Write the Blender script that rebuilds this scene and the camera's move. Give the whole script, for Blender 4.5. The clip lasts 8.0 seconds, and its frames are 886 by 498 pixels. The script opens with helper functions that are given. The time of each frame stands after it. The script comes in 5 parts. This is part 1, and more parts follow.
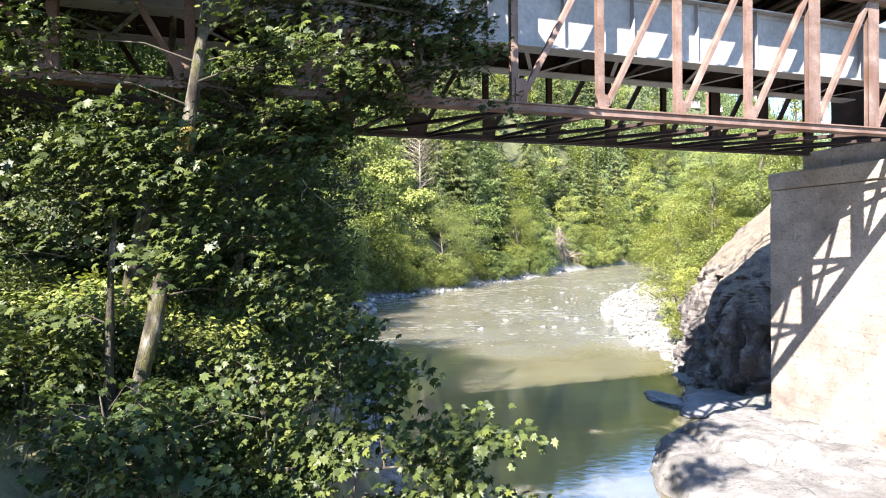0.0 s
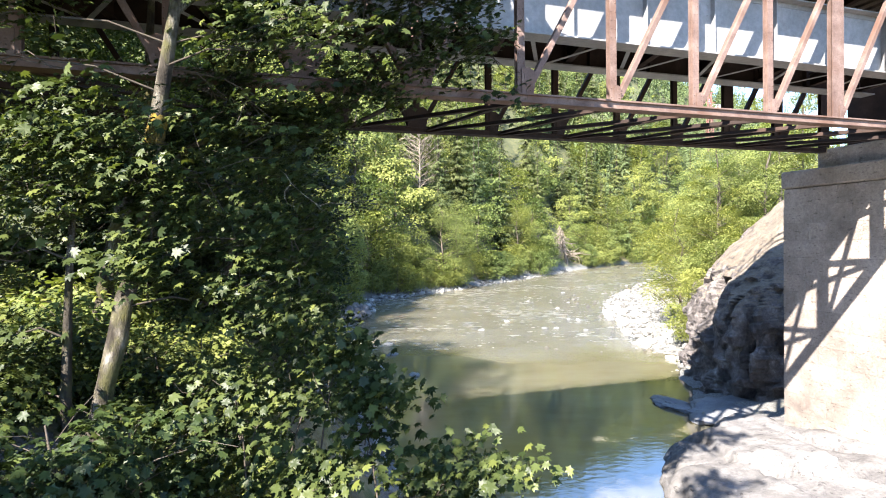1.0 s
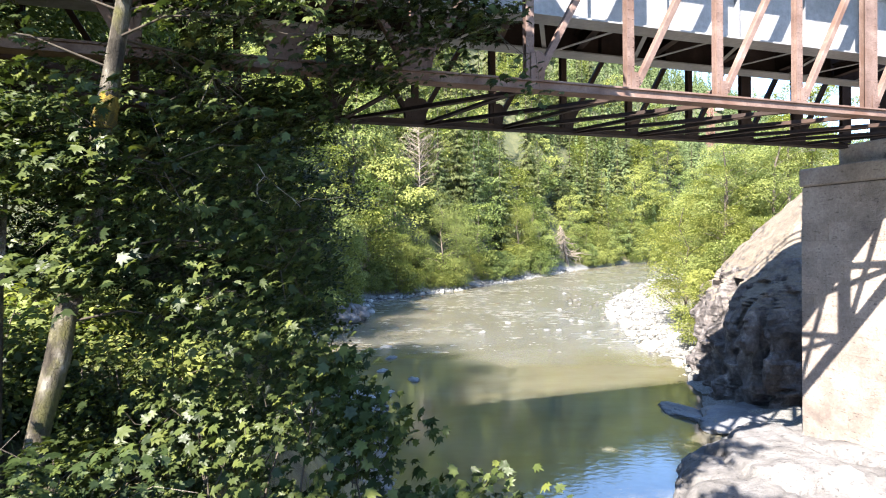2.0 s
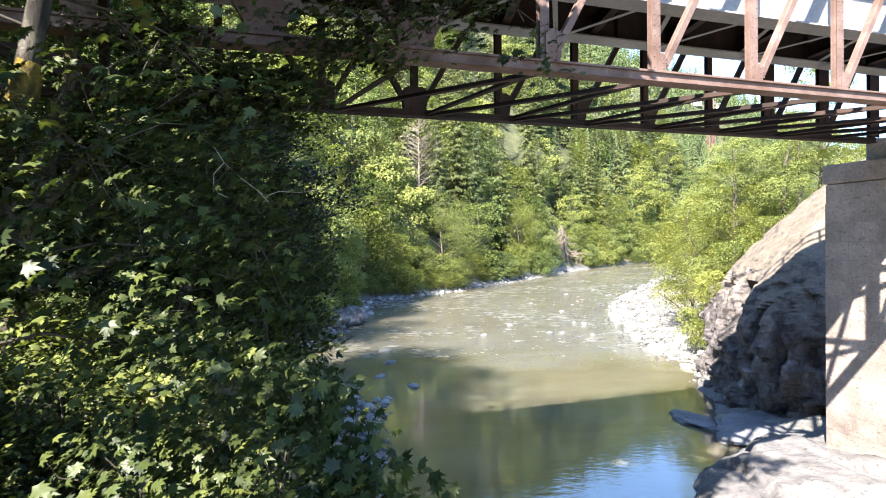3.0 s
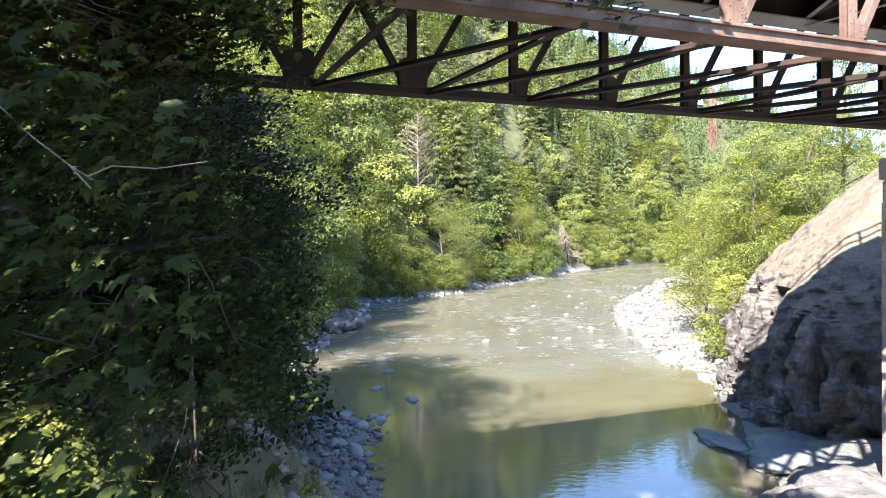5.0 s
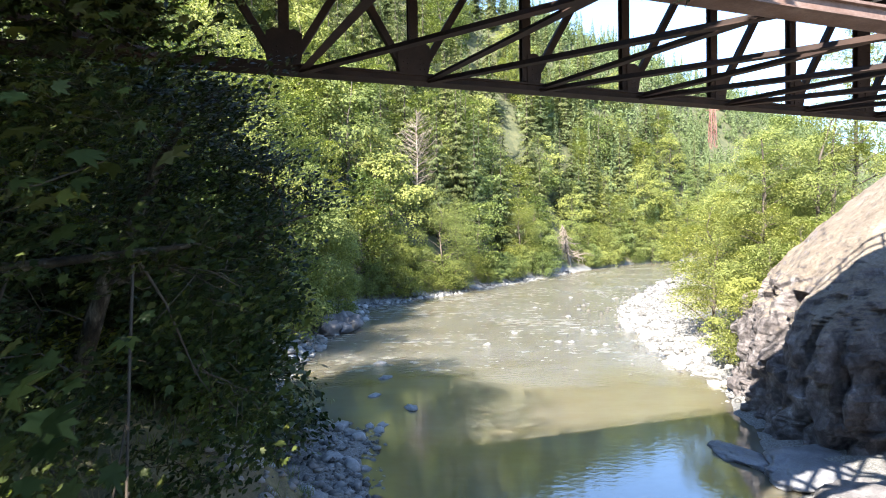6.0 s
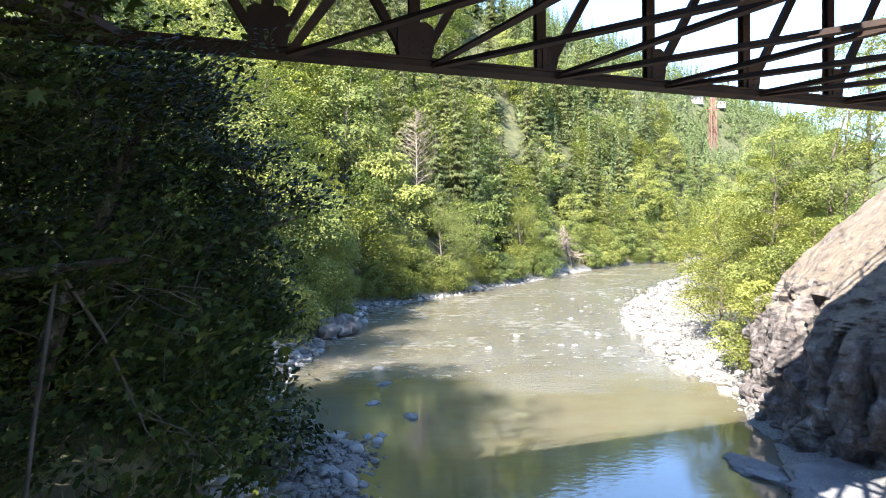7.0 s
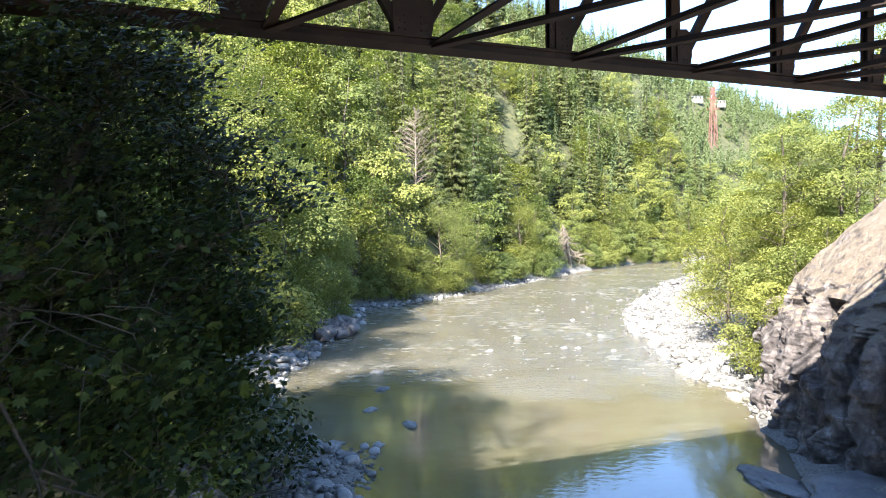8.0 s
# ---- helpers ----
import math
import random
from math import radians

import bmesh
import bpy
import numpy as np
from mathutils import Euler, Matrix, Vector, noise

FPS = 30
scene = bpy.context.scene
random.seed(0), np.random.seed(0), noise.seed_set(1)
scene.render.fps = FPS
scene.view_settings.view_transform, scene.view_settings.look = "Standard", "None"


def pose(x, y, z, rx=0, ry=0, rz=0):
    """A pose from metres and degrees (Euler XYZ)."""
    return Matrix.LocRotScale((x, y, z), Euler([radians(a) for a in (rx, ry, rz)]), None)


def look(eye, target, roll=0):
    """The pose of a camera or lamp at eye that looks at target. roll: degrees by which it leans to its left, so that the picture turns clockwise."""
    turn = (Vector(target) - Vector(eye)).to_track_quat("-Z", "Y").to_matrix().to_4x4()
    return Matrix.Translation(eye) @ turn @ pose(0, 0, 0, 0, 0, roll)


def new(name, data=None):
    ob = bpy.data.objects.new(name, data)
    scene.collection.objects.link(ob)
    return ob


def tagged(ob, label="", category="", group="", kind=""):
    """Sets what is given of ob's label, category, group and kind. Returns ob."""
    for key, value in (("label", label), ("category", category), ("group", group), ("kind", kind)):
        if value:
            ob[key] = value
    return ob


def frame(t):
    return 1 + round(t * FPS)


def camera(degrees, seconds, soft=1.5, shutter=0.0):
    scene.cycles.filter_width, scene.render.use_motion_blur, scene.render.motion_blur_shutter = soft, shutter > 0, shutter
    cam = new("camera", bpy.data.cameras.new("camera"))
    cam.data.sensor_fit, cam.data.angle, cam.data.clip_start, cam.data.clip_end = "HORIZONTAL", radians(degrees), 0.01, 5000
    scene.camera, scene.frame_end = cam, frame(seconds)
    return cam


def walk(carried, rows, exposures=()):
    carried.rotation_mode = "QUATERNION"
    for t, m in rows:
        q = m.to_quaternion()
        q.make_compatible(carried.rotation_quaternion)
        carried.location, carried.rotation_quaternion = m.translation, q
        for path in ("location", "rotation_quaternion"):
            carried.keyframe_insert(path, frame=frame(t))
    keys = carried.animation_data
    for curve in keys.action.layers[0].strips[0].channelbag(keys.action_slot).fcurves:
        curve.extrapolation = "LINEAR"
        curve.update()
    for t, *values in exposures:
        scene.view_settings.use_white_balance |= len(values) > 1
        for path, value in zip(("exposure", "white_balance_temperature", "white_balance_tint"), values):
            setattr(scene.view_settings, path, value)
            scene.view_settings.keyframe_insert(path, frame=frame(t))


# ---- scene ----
cam = camera(75.0, 8.0, 1.0, 0.4)
METRES, EYE, TILT, LEAN, TURN = 8.0, 6.9, 0.0, 0.0, 0.0
ROWS = [
    (0.0, 0.0, 0.0, 0.0, -0.01, -0.6, 0.67),
    (0.5, -0.0008, 0.0443, 0.0025, -0.02, -0.65, 0.65),
    (1.0, -0.0013, 0.0961, 0.0055, -0.02, -0.67, 0.64),
    (1.5, -0.0019, 0.1532, 0.0078, -0.03, -0.7, 0.63),
    (3.0, -0.0102, 0.3515, 0.0132, -0.09, -0.68, 0.7),
    (3.5, -0.0132, 0.4192, 0.0163, -0.1, -0.71, 0.73),
    (4.0, -0.0145, 0.4858, 0.0186, -0.13, -0.7, 0.74),
    (4.5, -0.0171, 0.5536, 0.0223, -0.15, -0.71, 0.73),
    (6.0, -0.0292, 0.7547, 0.0387, -0.28, -0.78, 0.64),
    (6.5, -0.0339, 0.8183, 0.0439, -0.32, -0.78, 0.65),
    (7.0, -0.0394, 0.8799, 0.048, -0.36, -0.78, 0.65),
    (7.5, -0.0415, 0.9393, 0.0505, -0.4, -0.79, 0.66),
    (8.0, -0.0411, 0.9972, 0.0535, -0.43, -0.82, 0.67),
]
walk(cam, [(t, pose(0, 0, EYE, TILT, LEAN, TURN) @ pose(METRES * x, METRES * y, METRES * z, 90 + pitch, roll, yaw)) for t, x, y, z, yaw, pitch, roll in ROWS])

# ---------------------------------------------------------------- world, sun
SUN_TRAVEL = Vector((0.580, 0.966, -1.0)).normalized()
world = bpy.data.worlds.new("world")
scene.world = world
world.use_nodes = True
wn = world.node_tree
sky = wn.nodes.new("ShaderNodeTexSky")
sky.sky_type = "NISHITA"
sky.sun_disc = False
sky.sun_elevation = radians(41.6)
sky.sun_rotation = radians(211)
sky.altitude = 1500.0
sky.air_density, sky.dust_density, sky.ozone_density = 1.0, 0.0, 3.5
wn.nodes["Background"].inputs["Strength"].default_value = 0.115
wn.links.new(sky.outputs["Color"], wn.nodes["Background"].inputs["Color"])
sun = new("sun", bpy.data.lights.new("sun", "SUN"))
sun.data.energy, sun.data.angle, sun.data.color = 5.0, radians(0.53), (1.0, 0.94, 0.865)
sun.matrix_world = look((-60, -100, 90), Vector((-60, -100, 90)) + SUN_TRAVEL)
scene.view_settings.exposure = 2.83


# ---------------------------------------------------------------- materials
def mat(name):
    m = bpy.data.materials.new(name)
    m.use_nodes = True
    return m, m.node_tree.nodes, m.node_tree.links, m.node_tree.nodes["Principled BSDF"]


def noise_node(nodes, links, scale, detail=6.0, rough=0.6, coord="Object", stretch=None):
    tc = nodes.new("ShaderNodeTexCoord")
    n = nodes.new("ShaderNodeTexNoise")
    n.inputs["Scale"].default_value, n.inputs["Detail"].default_value, n.inputs["Roughness"].default_value = scale, detail, rough
    out = tc.outputs[coord]
    if stretch:
        mp = nodes.new("ShaderNodeMapping")
        mp.inputs["Scale"].default_value = stretch
        links.new(out, mp.inputs["Vector"])
        out = mp.outputs["Vector"]
    links.new(out, n.inputs["Vector"])
    return n


def ramp(nodes, links, src, stops):
    r = nodes.new("ShaderNodeValToRGB")
    e = r.color_ramp.elements
    e[0].position, e[0].color = stops[0][0], (*stops[0][1], 1)
    e[1].position, e[1].color = stops[-1][0], (*stops[-1][1], 1)
    for p, c in stops[1:-1]:
        k = e.new(p)
        k.color = (*c, 1)
    links.new(src, r.inputs["Fac"])
    return r.outputs["Color"]


def mixc(nodes, links, fac, a, b, mode="MIX"):
    m = nodes.new("ShaderNodeMix")
    m.data_type, m.blend_type = "RGBA", mode
    for val, key in ((fac, 0), (a, 6), (b, 7)):
        if isinstance(val, (int, float)):
            m.inputs[key].default_value = val
        elif isinstance(val, tuple):
            m.inputs[key].default_value = (*val, 1)
        else:
            links.new(val, m.inputs[key])
    return m.outputs[2]


def bump(nodes, links, bsdf, height, strength=0.4, dist=0.02):
    b = nodes.new("ShaderNodeBump")
    b.inputs["Strength"].default_value, b.inputs["Distance"].default_value = strength, dist
    links.new(height, b.inputs["Height"])
    links.new(b.outputs["Normal"], bsdf.inputs["Normal"])


def surface(name, stops, scale, fine=None, rough=0.85, metal=0.0, strength=0.5, dist=0.02, coord="Object", dirt=None, vary=0.0, stretch=None, pits=0.0):
    """Coarse colour noise, multiplied by a fine grain, with bump from both."""
    m, n, l, p = mat(name)
    a = noise_node(n, l, scale, 6, 0.6, coord, stretch)
    col = ramp(n, l, a.outputs["Fac"], stops)
    b = noise_node(n, l, fine or scale * 9, 8, 0.7, coord, stretch)
    grain = ramp(n, l, b.outputs["Fac"], [(0.3, (0.62, 0.62, 0.62)), (0.7, (1.2, 1.2, 1.2))])
    col = mixc(n, l, 0.8, col, grain, "MULTIPLY")
    if dirt:
        d = noise_node(n, l, scale * 0.37, 5, 0.65, coord)
        mask = ramp(n, l, d.outputs["Fac"], [(0.5, (0, 0, 0)), (0.68, (1, 1, 1))])
        col = mixc(n, l, mask, col, dirt)
    if pits:
        d = noise_node(n, l, 5.5, 3, 0.5, coord, (1.0, 1.0, 2.6))
        mask = ramp(n, l, d.outputs["Fac"], [(0.63, (1, 1, 1)), (0.68, (1 - pits,) * 3)])
        col = mixc(n, l, 1.0, col, mask, "MULTIPLY")
    if vary:
        oi = n.new("ShaderNodeObjectInfo")
        tone = ramp(n, l, oi.outputs["Random"], [(0.0, (1 - vary,) * 3), (1.0, (1 + vary,) * 3)])
        col = mixc(n, l, 1.0, col, tone, "MULTIPLY")
    l.new(col, p.inputs["Base Color"])
    p.inputs["Roughness"].default_value, p.inputs["Metallic"].default_value = rough, metal
    p.inputs["Specular IOR Level"].default_value = 0.25 if rough > 0.7 else 0.5
    bump(n, l, p, b.outputs["Fac"], strength, dist)
    return m


def leaf_material(name, dark, light, trans=0.35, gloss=0.45, autumn=None):
    m, n, l, p = mat(name)
    geo = n.new("ShaderNodeNewGeometry")
    oi = n.new("ShaderNodeObjectInfo")
    col = ramp(n, l, geo.outputs["Random Per Island"], [(0.0, dark), (0.8, light), (1.0, autumn or light)])
    tone = ramp(n, l, oi.outputs["Random"], [(0.0, (0.64, 0.76, 0.80)), (0.5, (1.0, 1.0, 1.0)), (1.0, (1.14, 1.10, 0.94))])
    col = mixc(n, l, 1.0, col, tone, "MULTIPLY")
    big = noise_node(n, l, 0.6, 3)
    col = mixc(n, l, 0.6, col, ramp(n, l, big.outputs["Fac"], [(0.3, (0.7, 0.75, 0.7)), (0.7, (1.2, 1.15, 1.0))]), "MULTIPLY")
    l.new(col, p.inputs["Base Color"])
    p.inputs["Roughness"].default_value = gloss
    p.inputs["Specular IOR Level"].default_value = 0.22
    tr = n.new("ShaderNodeBsdfTranslucent")
    l.new(mixc(n, l, 1.0, col, (1.22, 1.40, 0.72), "MULTIPLY"), tr.inputs["Color"])
    mx = n.new("ShaderNodeMixShader")
    mx.inputs[0].default_value = trans
    l.new(p.outputs[0], mx.inputs[1])
    l.new(tr.outputs[0], mx.inputs[2])
    l.new(mx.outputs[0], n["Material Output"].inputs["Surface"])
    return m


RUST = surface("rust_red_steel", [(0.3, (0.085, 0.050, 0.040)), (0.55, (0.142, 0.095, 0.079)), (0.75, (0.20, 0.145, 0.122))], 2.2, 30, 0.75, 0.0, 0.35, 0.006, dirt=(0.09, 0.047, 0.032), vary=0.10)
# The same steel much darker: shade under the bridge is put into the colour.
RUST_SHADED = surface("shade_toned_rusty_steel", [(0.3, (0.020, 0.012, 0.010)), (0.55, (0.030, 0.018, 0.014)), (0.75, (0.052, 0.032, 0.025))], 2.2, 30, 0.8, 0.0, 0.35, 0.006, dirt=(0.05, 0.028, 0.02), vary=0.15)
GIRDER_PAINT = surface("grey_girder_paint", [(0.3, (0.185, 0.180, 0.184)), (0.7, (0.255, 0.248, 0.252))], 0.9, 7, 0.5, 0.0, 0.1, 0.003, dirt=(0.21, 0.192, 0.170))
TIMBER = surface("old_sleeper_timber", [(0.3, (0.06, 0.045, 0.035)), (0.7, (0.14, 0.11, 0.085))], 3.0, 40, 0.9, 0.0, 0.5, 0.01, vary=0.2)
STONE = surface("pale_pier_stone", [(0.25, (0.205, 0.168, 0.145)), (0.5, (0.285, 0.236, 0.204)), (0.75, (0.36, 0.305, 0.268))], 1.1, 13, 0.92, 0.0, 0.9, 0.05, dirt=(0.14, 0.115, 0.10), vary=0.08, pits=0.4)
MORTAR = surface("lime_mortar", [(0.3, (0.14, 0.12, 0.105)), (0.7, (0.22, 0.19, 0.17))], 2.0, 22, 0.95, 0.0, 0.6, 0.02)
PEBBLE = surface("grey_river_stone", [(0.3, (0.13, 0.13, 0.128)), (0.55, (0.21, 0.21, 0.205)), (0.75, (0.34, 0.335, 0.32))], 1.4, 14, 0.85, 0.0, 0.4, 0.02, vary=0.35)


def bed_material(name, lo, hi):
    """Stones that differ one by one."""
    m, n, l, p = mat(name)
    geo = n.new("ShaderNodeNewGeometry")
    col = ramp(n, l, geo.outputs["Random Per Island"], [(0.0, lo), (1.0, hi)])
    b = noise_node(n, l, 11, 8, 0.7)
    col = mixc(n, l, 0.8, col, ramp(n, l, b.outputs["Fac"], [(0.3, (0.65, 0.65, 0.65)), (0.7, (1.2, 1.2, 1.2))]), "MULTIPLY")
    l.new(col, p.inputs["Base Color"])
    p.inputs["Roughness"].default_value = 0.85
    bump(n, l, p, b.outputs["Fac"], 0.5, 0.02)
    return m


PEBBLE_BED = bed_material("shore_stones", (0.05, 0.05, 0.048), (0.22, 0.216, 0.205))
RAPID_BED = bed_material("wet_rapids_stones", (0.035, 0.032, 0.026), (0.13, 0.122, 0.105))
PALE_BED = bed_material("bar_stones", (0.040, 0.038, 0.035), (0.25, 0.24, 0.222))
SLATE = surface("dark_wet_slate", [(0.3, (0.07, 0.07, 0.075)), (0.7, (0.16, 0.16, 0.165))], 1.6, 14, 0.6, 0.0, 0.6, 0.03)
WHITE_STONE = surface("sunbleached_river_stone", [(0.3, (0.20, 0.192, 0.175)), (0.7, (0.36, 0.35, 0.33))], 1.4, 14, 0.85, 0.0, 0.4, 0.02, vary=0.2)
BOULDER = surface("pale_boulder_rock", [(0.25, (0.066, 0.061, 0.060)), (0.5, (0.145, 0.136, 0.132)), (0.75, (0.235, 0.222, 0.215))], 1.1, 11, 0.9, 0.0, 0.9, 0.06, dirt=(0.09, 0.082, 0.076), pits=0.5)
BARK = surface("mossy_grey_bark", [(0.36, (0.018, 0.014, 0.010)), (0.5, (0.052, 0.043, 0.032)), (0.6, (0.125, 0.108, 0.084)), (0.7, (0.27, 0.245, 0.205))], 7.0, 45, 0.9, 0.0, 1.0, 0.05, dirt=(0.085, 0.080, 0.022), stretch=(1, 1, 0.4))
BARK_FAR = surface("brown_bark", [(0.3, (0.045, 0.037, 0.027)), (0.7, (0.13, 0.105, 0.082))], 3.0, 30, 0.9, 0.0, 0.5, 0.02)
BARK_SPRUCE = surface("dark_spruce_bark", [(0.3, (0.028, 0.022, 0.016)), (0.7, (0.075, 0.060, 0.045))], 3.0, 30, 0.9, 0.0, 0.5, 0.02)
DEADWOOD = surface("bleached_dead_wood", [(0.3, (0.15, 0.12, 0.09)), (0.7, (0.28, 0.235, 0.19))], 3.0, 30, 0.9, 0.0, 0.5, 0.02)
MOSS = surface("yellow_moss", [(0.35, (0.045, 0.036, 0.010)), (0.55, (0.14, 0.095, 0.014)), (0.7, (0.24, 0.165, 0.024))], 14.0, 60, 0.95, 0.0, 1.0, 0.02)
RED_MAST = surface("red_mast_paint", [(0.3, (0.15, 0.045, 0.04)), (0.7, (0.22, 0.08, 0.07))], 1.0, 8, 0.6, 0.0, 0.1, 0.01)
WHITE_WALL = surface("white_plaster", [(0.3, (0.7, 0.7, 0.68)), (0.7, (0.82, 0.82, 0.8))], 0.6, 6, 0.8, 0.0, 0.1, 0.01)
ROOF = surface("grey_sheet_roof", [(0.3, (0.25, 0.25, 0.26)), (0.7, (0.4, 0.4, 0.42))], 0.6, 6, 0.6, 0.0, 0.1, 0.01)
DRY_GRASS = surface("dry_grass", [(0.3, (0.16, 0.13, 0.06)), (0.7, (0.27, 0.235, 0.12))], 2.0, 20, 0.9, 0.0, 0.1, 0.01)

# Maple green, set well below the other leaves so its colour deepens the crowns' shade.
SHADE_TONED_MAPLE = leaf_material("shade_toned_maple_leaf", (0.013, 0.021, 0.007), (0.052, 0.066, 0.020), 0.20, 0.46, (0.085, 0.095, 0.024))
BRIGHT_LEAF = leaf_material("alder_leaf", (0.080, 0.095, 0.024), (0.212, 0.226, 0.064), 0.33, 0.65, (0.235, 0.238, 0.084))
DEEP_LEAF = leaf_material("hazel_leaf", (0.058, 0.073, 0.020), (0.164, 0.182, 0.051), 0.33, 0.65, (0.195, 0.205, 0.066))
NEEDLE = leaf_material("spruce_needle", (0.050, 0.061, 0.022), (0.092, 0.105, 0.037), 0.25, 0.75, (0.115, 0.120, 0.050))
# Distance haze is mixed into this greyer, bluer green; there is no real haze.
HAZED_LEAF = leaf_material("haze_tinted_foliage", (0.075, 0.102, 0.045), (0.120, 0.150, 0.066), 0.25, 0.6)


def ground_material():
    m, n, l, p = mat("bank_ground")
    a = noise_node(n, l, 0.45, 8, 0.65)
    soil = ramp(n, l, a.outputs["Fac"], [(0.32, (0.055, 0.042, 0.028)), (0.48, (0.10, 0.085, 0.045)), (0.58, (0.20, 0.175, 0.085)), (0.66, (0.075, 0.095, 0.030))])
    g = noise_node(n, l, 14, 8, 0.75)
    grit = ramp(n, l, g.outputs["Fac"], [(0.3, (0.05, 0.048, 0.044)), (0.5, (0.13, 0.126, 0.115)), (0.7, (0.25, 0.242, 0.225))])
    tc = n.new("ShaderNodeTexCoord")
    sep = n.new("ShaderNodeSeparateXYZ")
    l.new(tc.outputs["Object"], sep.inputs[0])
    wob = n.new("ShaderNodeMath")
    wob.operation = "MULTIPLY_ADD"
    l.new(a.outputs["Fac"], wob.inputs[0])
    wob.inputs[1].default_value = 1.6
    l.new(sep.outputs["Z"], wob.inputs[2])
    mr = n.new("ShaderNodeMapRange")
    mr.inputs["From Min"].default_value, mr.inputs["From Max"].default_value = 1.5, 2.0
    l.new(wob.outputs[0], mr.inputs["Value"])
    up = n.new("ShaderNodeMapRange")
    up.inputs["From Min"].default_value, up.inputs["From Max"].default_value = 2.5, 6.5
    l.new(sep.outputs["Z"], up.inputs["Value"])
    herb = ramp(n, l, a.outputs["Fac"], [(0.3, (0.030, 0.036, 0.014)), (0.5, (0.055, 0.060, 0.024)), (0.7, (0.100, 0.095, 0.040))])
    soil = mixc(n, l, up.outputs["Result"], soil, herb)
    col = mixc(n, l, mr.outputs["Result"], grit, soil)
    fine = ramp(n, l, g.outputs["Fac"], [(0.3, (0.6, 0.6, 0.6)), (0.7, (1.25, 1.25, 1.25))])
    col = mixc(n, l, 0.7, col, fine, "MULTIPLY")
    l.new(col, p.inputs["Base Color"])
    p.inputs["Roughness"].default_value = 0.95
    bump(n, l, p, g.outputs["Fac"], 0.7, 0.06)
    return m


def rock_material():
    m, n, l, p = mat("outcrop_rock")
    a = noise_node(n, l, 1.3, 8, 0.72)
    b = noise_node(n, l, 7, 8, 0.75)
    rock = ramp(n, l, a.outputs["Fac"], [(0.32, (0.040, 0.032, 0.030)), (0.48, (0.120, 0.102, 0.097)), (0.58, (0.19, 0.168, 0.160)), (0.7, (0.38, 0.350, 0.335))])
    sand = ramp(n, l, a.outputs["Fac"], [(0.3, (0.115, 0.088, 0.062)), (0.55, (0.20, 0.160, 0.118)), (0.75, (0.27, 0.225, 0.175))])
    geo = n.new("ShaderNodeNewGeometry")
    sep = n.new("ShaderNodeSeparateXYZ")
    l.new(geo.outputs["Normal"], sep.inputs[0])
    tc = n.new("ShaderNodeTexCoord")
    pos = n.new("ShaderNodeSeparateXYZ")
    l.new(tc.outputs["Object"], pos.inputs[0])
    up = n.new("ShaderNodeMapRange")
    up.inputs["From Min"].default_value, up.inputs["From Max"].default_value = 0.35, 0.6
    l.new(sep.outputs["Z"], up.inputs["Value"])
    hi = n.new("ShaderNodeMapRange")
    hi.inputs["From Min"].default_value, hi.inputs["From Max"].default_value = 3.0, 4.5
    l.new(pos.outputs["Z"], hi.inputs["Value"])
    mul = n.new("ShaderNodeMath")
    mul.operation = "MULTIPLY"
    l.new(up.outputs[0], mul.inputs[0])
    l.new(hi.outputs[0], mul.inputs[1])
    col = mixc(n, l, mul.outputs[0], rock, sand)
    fine = ramp(n, l, b.outputs["Fac"], [(0.3, (0.55, 0.55, 0.55)), (0.7, (1.25, 1.25, 1.25))])
    col = mixc(n, l, 0.8, col, fine, "MULTIPLY")
    l.new(col, p.inputs["Base Color"])
    p.inputs["Roughness"].default_value = 0.93
    vor = n.new("ShaderNodeTexVoronoi")
    vor.feature = "DISTANCE_TO_EDGE"
    vor.inputs["Scale"].default_value = 1.1
    mp = n.new("ShaderNodeMapping")
    mp.inputs["Scale"].default_value = (1.0, 1.0, 0.45)
    mp.inputs["Rotation"].default_value = (0.25, 0.35, 0.0)
    wob = n.new("ShaderNodeVectorMath")
    wob.operation = "MULTIPLY_ADD"
    l.new(b.outputs["Color"], wob.inputs[0])
    wob.inputs[1].default_value = (0.5, 0.5, 0.5)
    l.new(tc.outputs["Object"], wob.inputs[2])
    l.new(wob.outputs[0], mp.inputs["Vector"])
    l.new(mp.outputs[0], vor.inputs["Vector"])
    gap = mixc(n, l, mul.outputs[0], ramp(n, l, vor.outputs["Distance"], [(0.0, (0, 0, 0)), (0.05, (1, 1, 1))]), (1, 1, 1))
    hs = n.new("ShaderNodeMath")
    hs.operation = "MULTIPLY_ADD"
    l.new(gap, hs.inputs[0])
    hs.inputs[1].default_value = 0.8
    l.new(b.outputs["Fac"], hs.inputs[2])
    bump(n, l, p, hs.outputs[0], 1.0, 0.16)
    return m


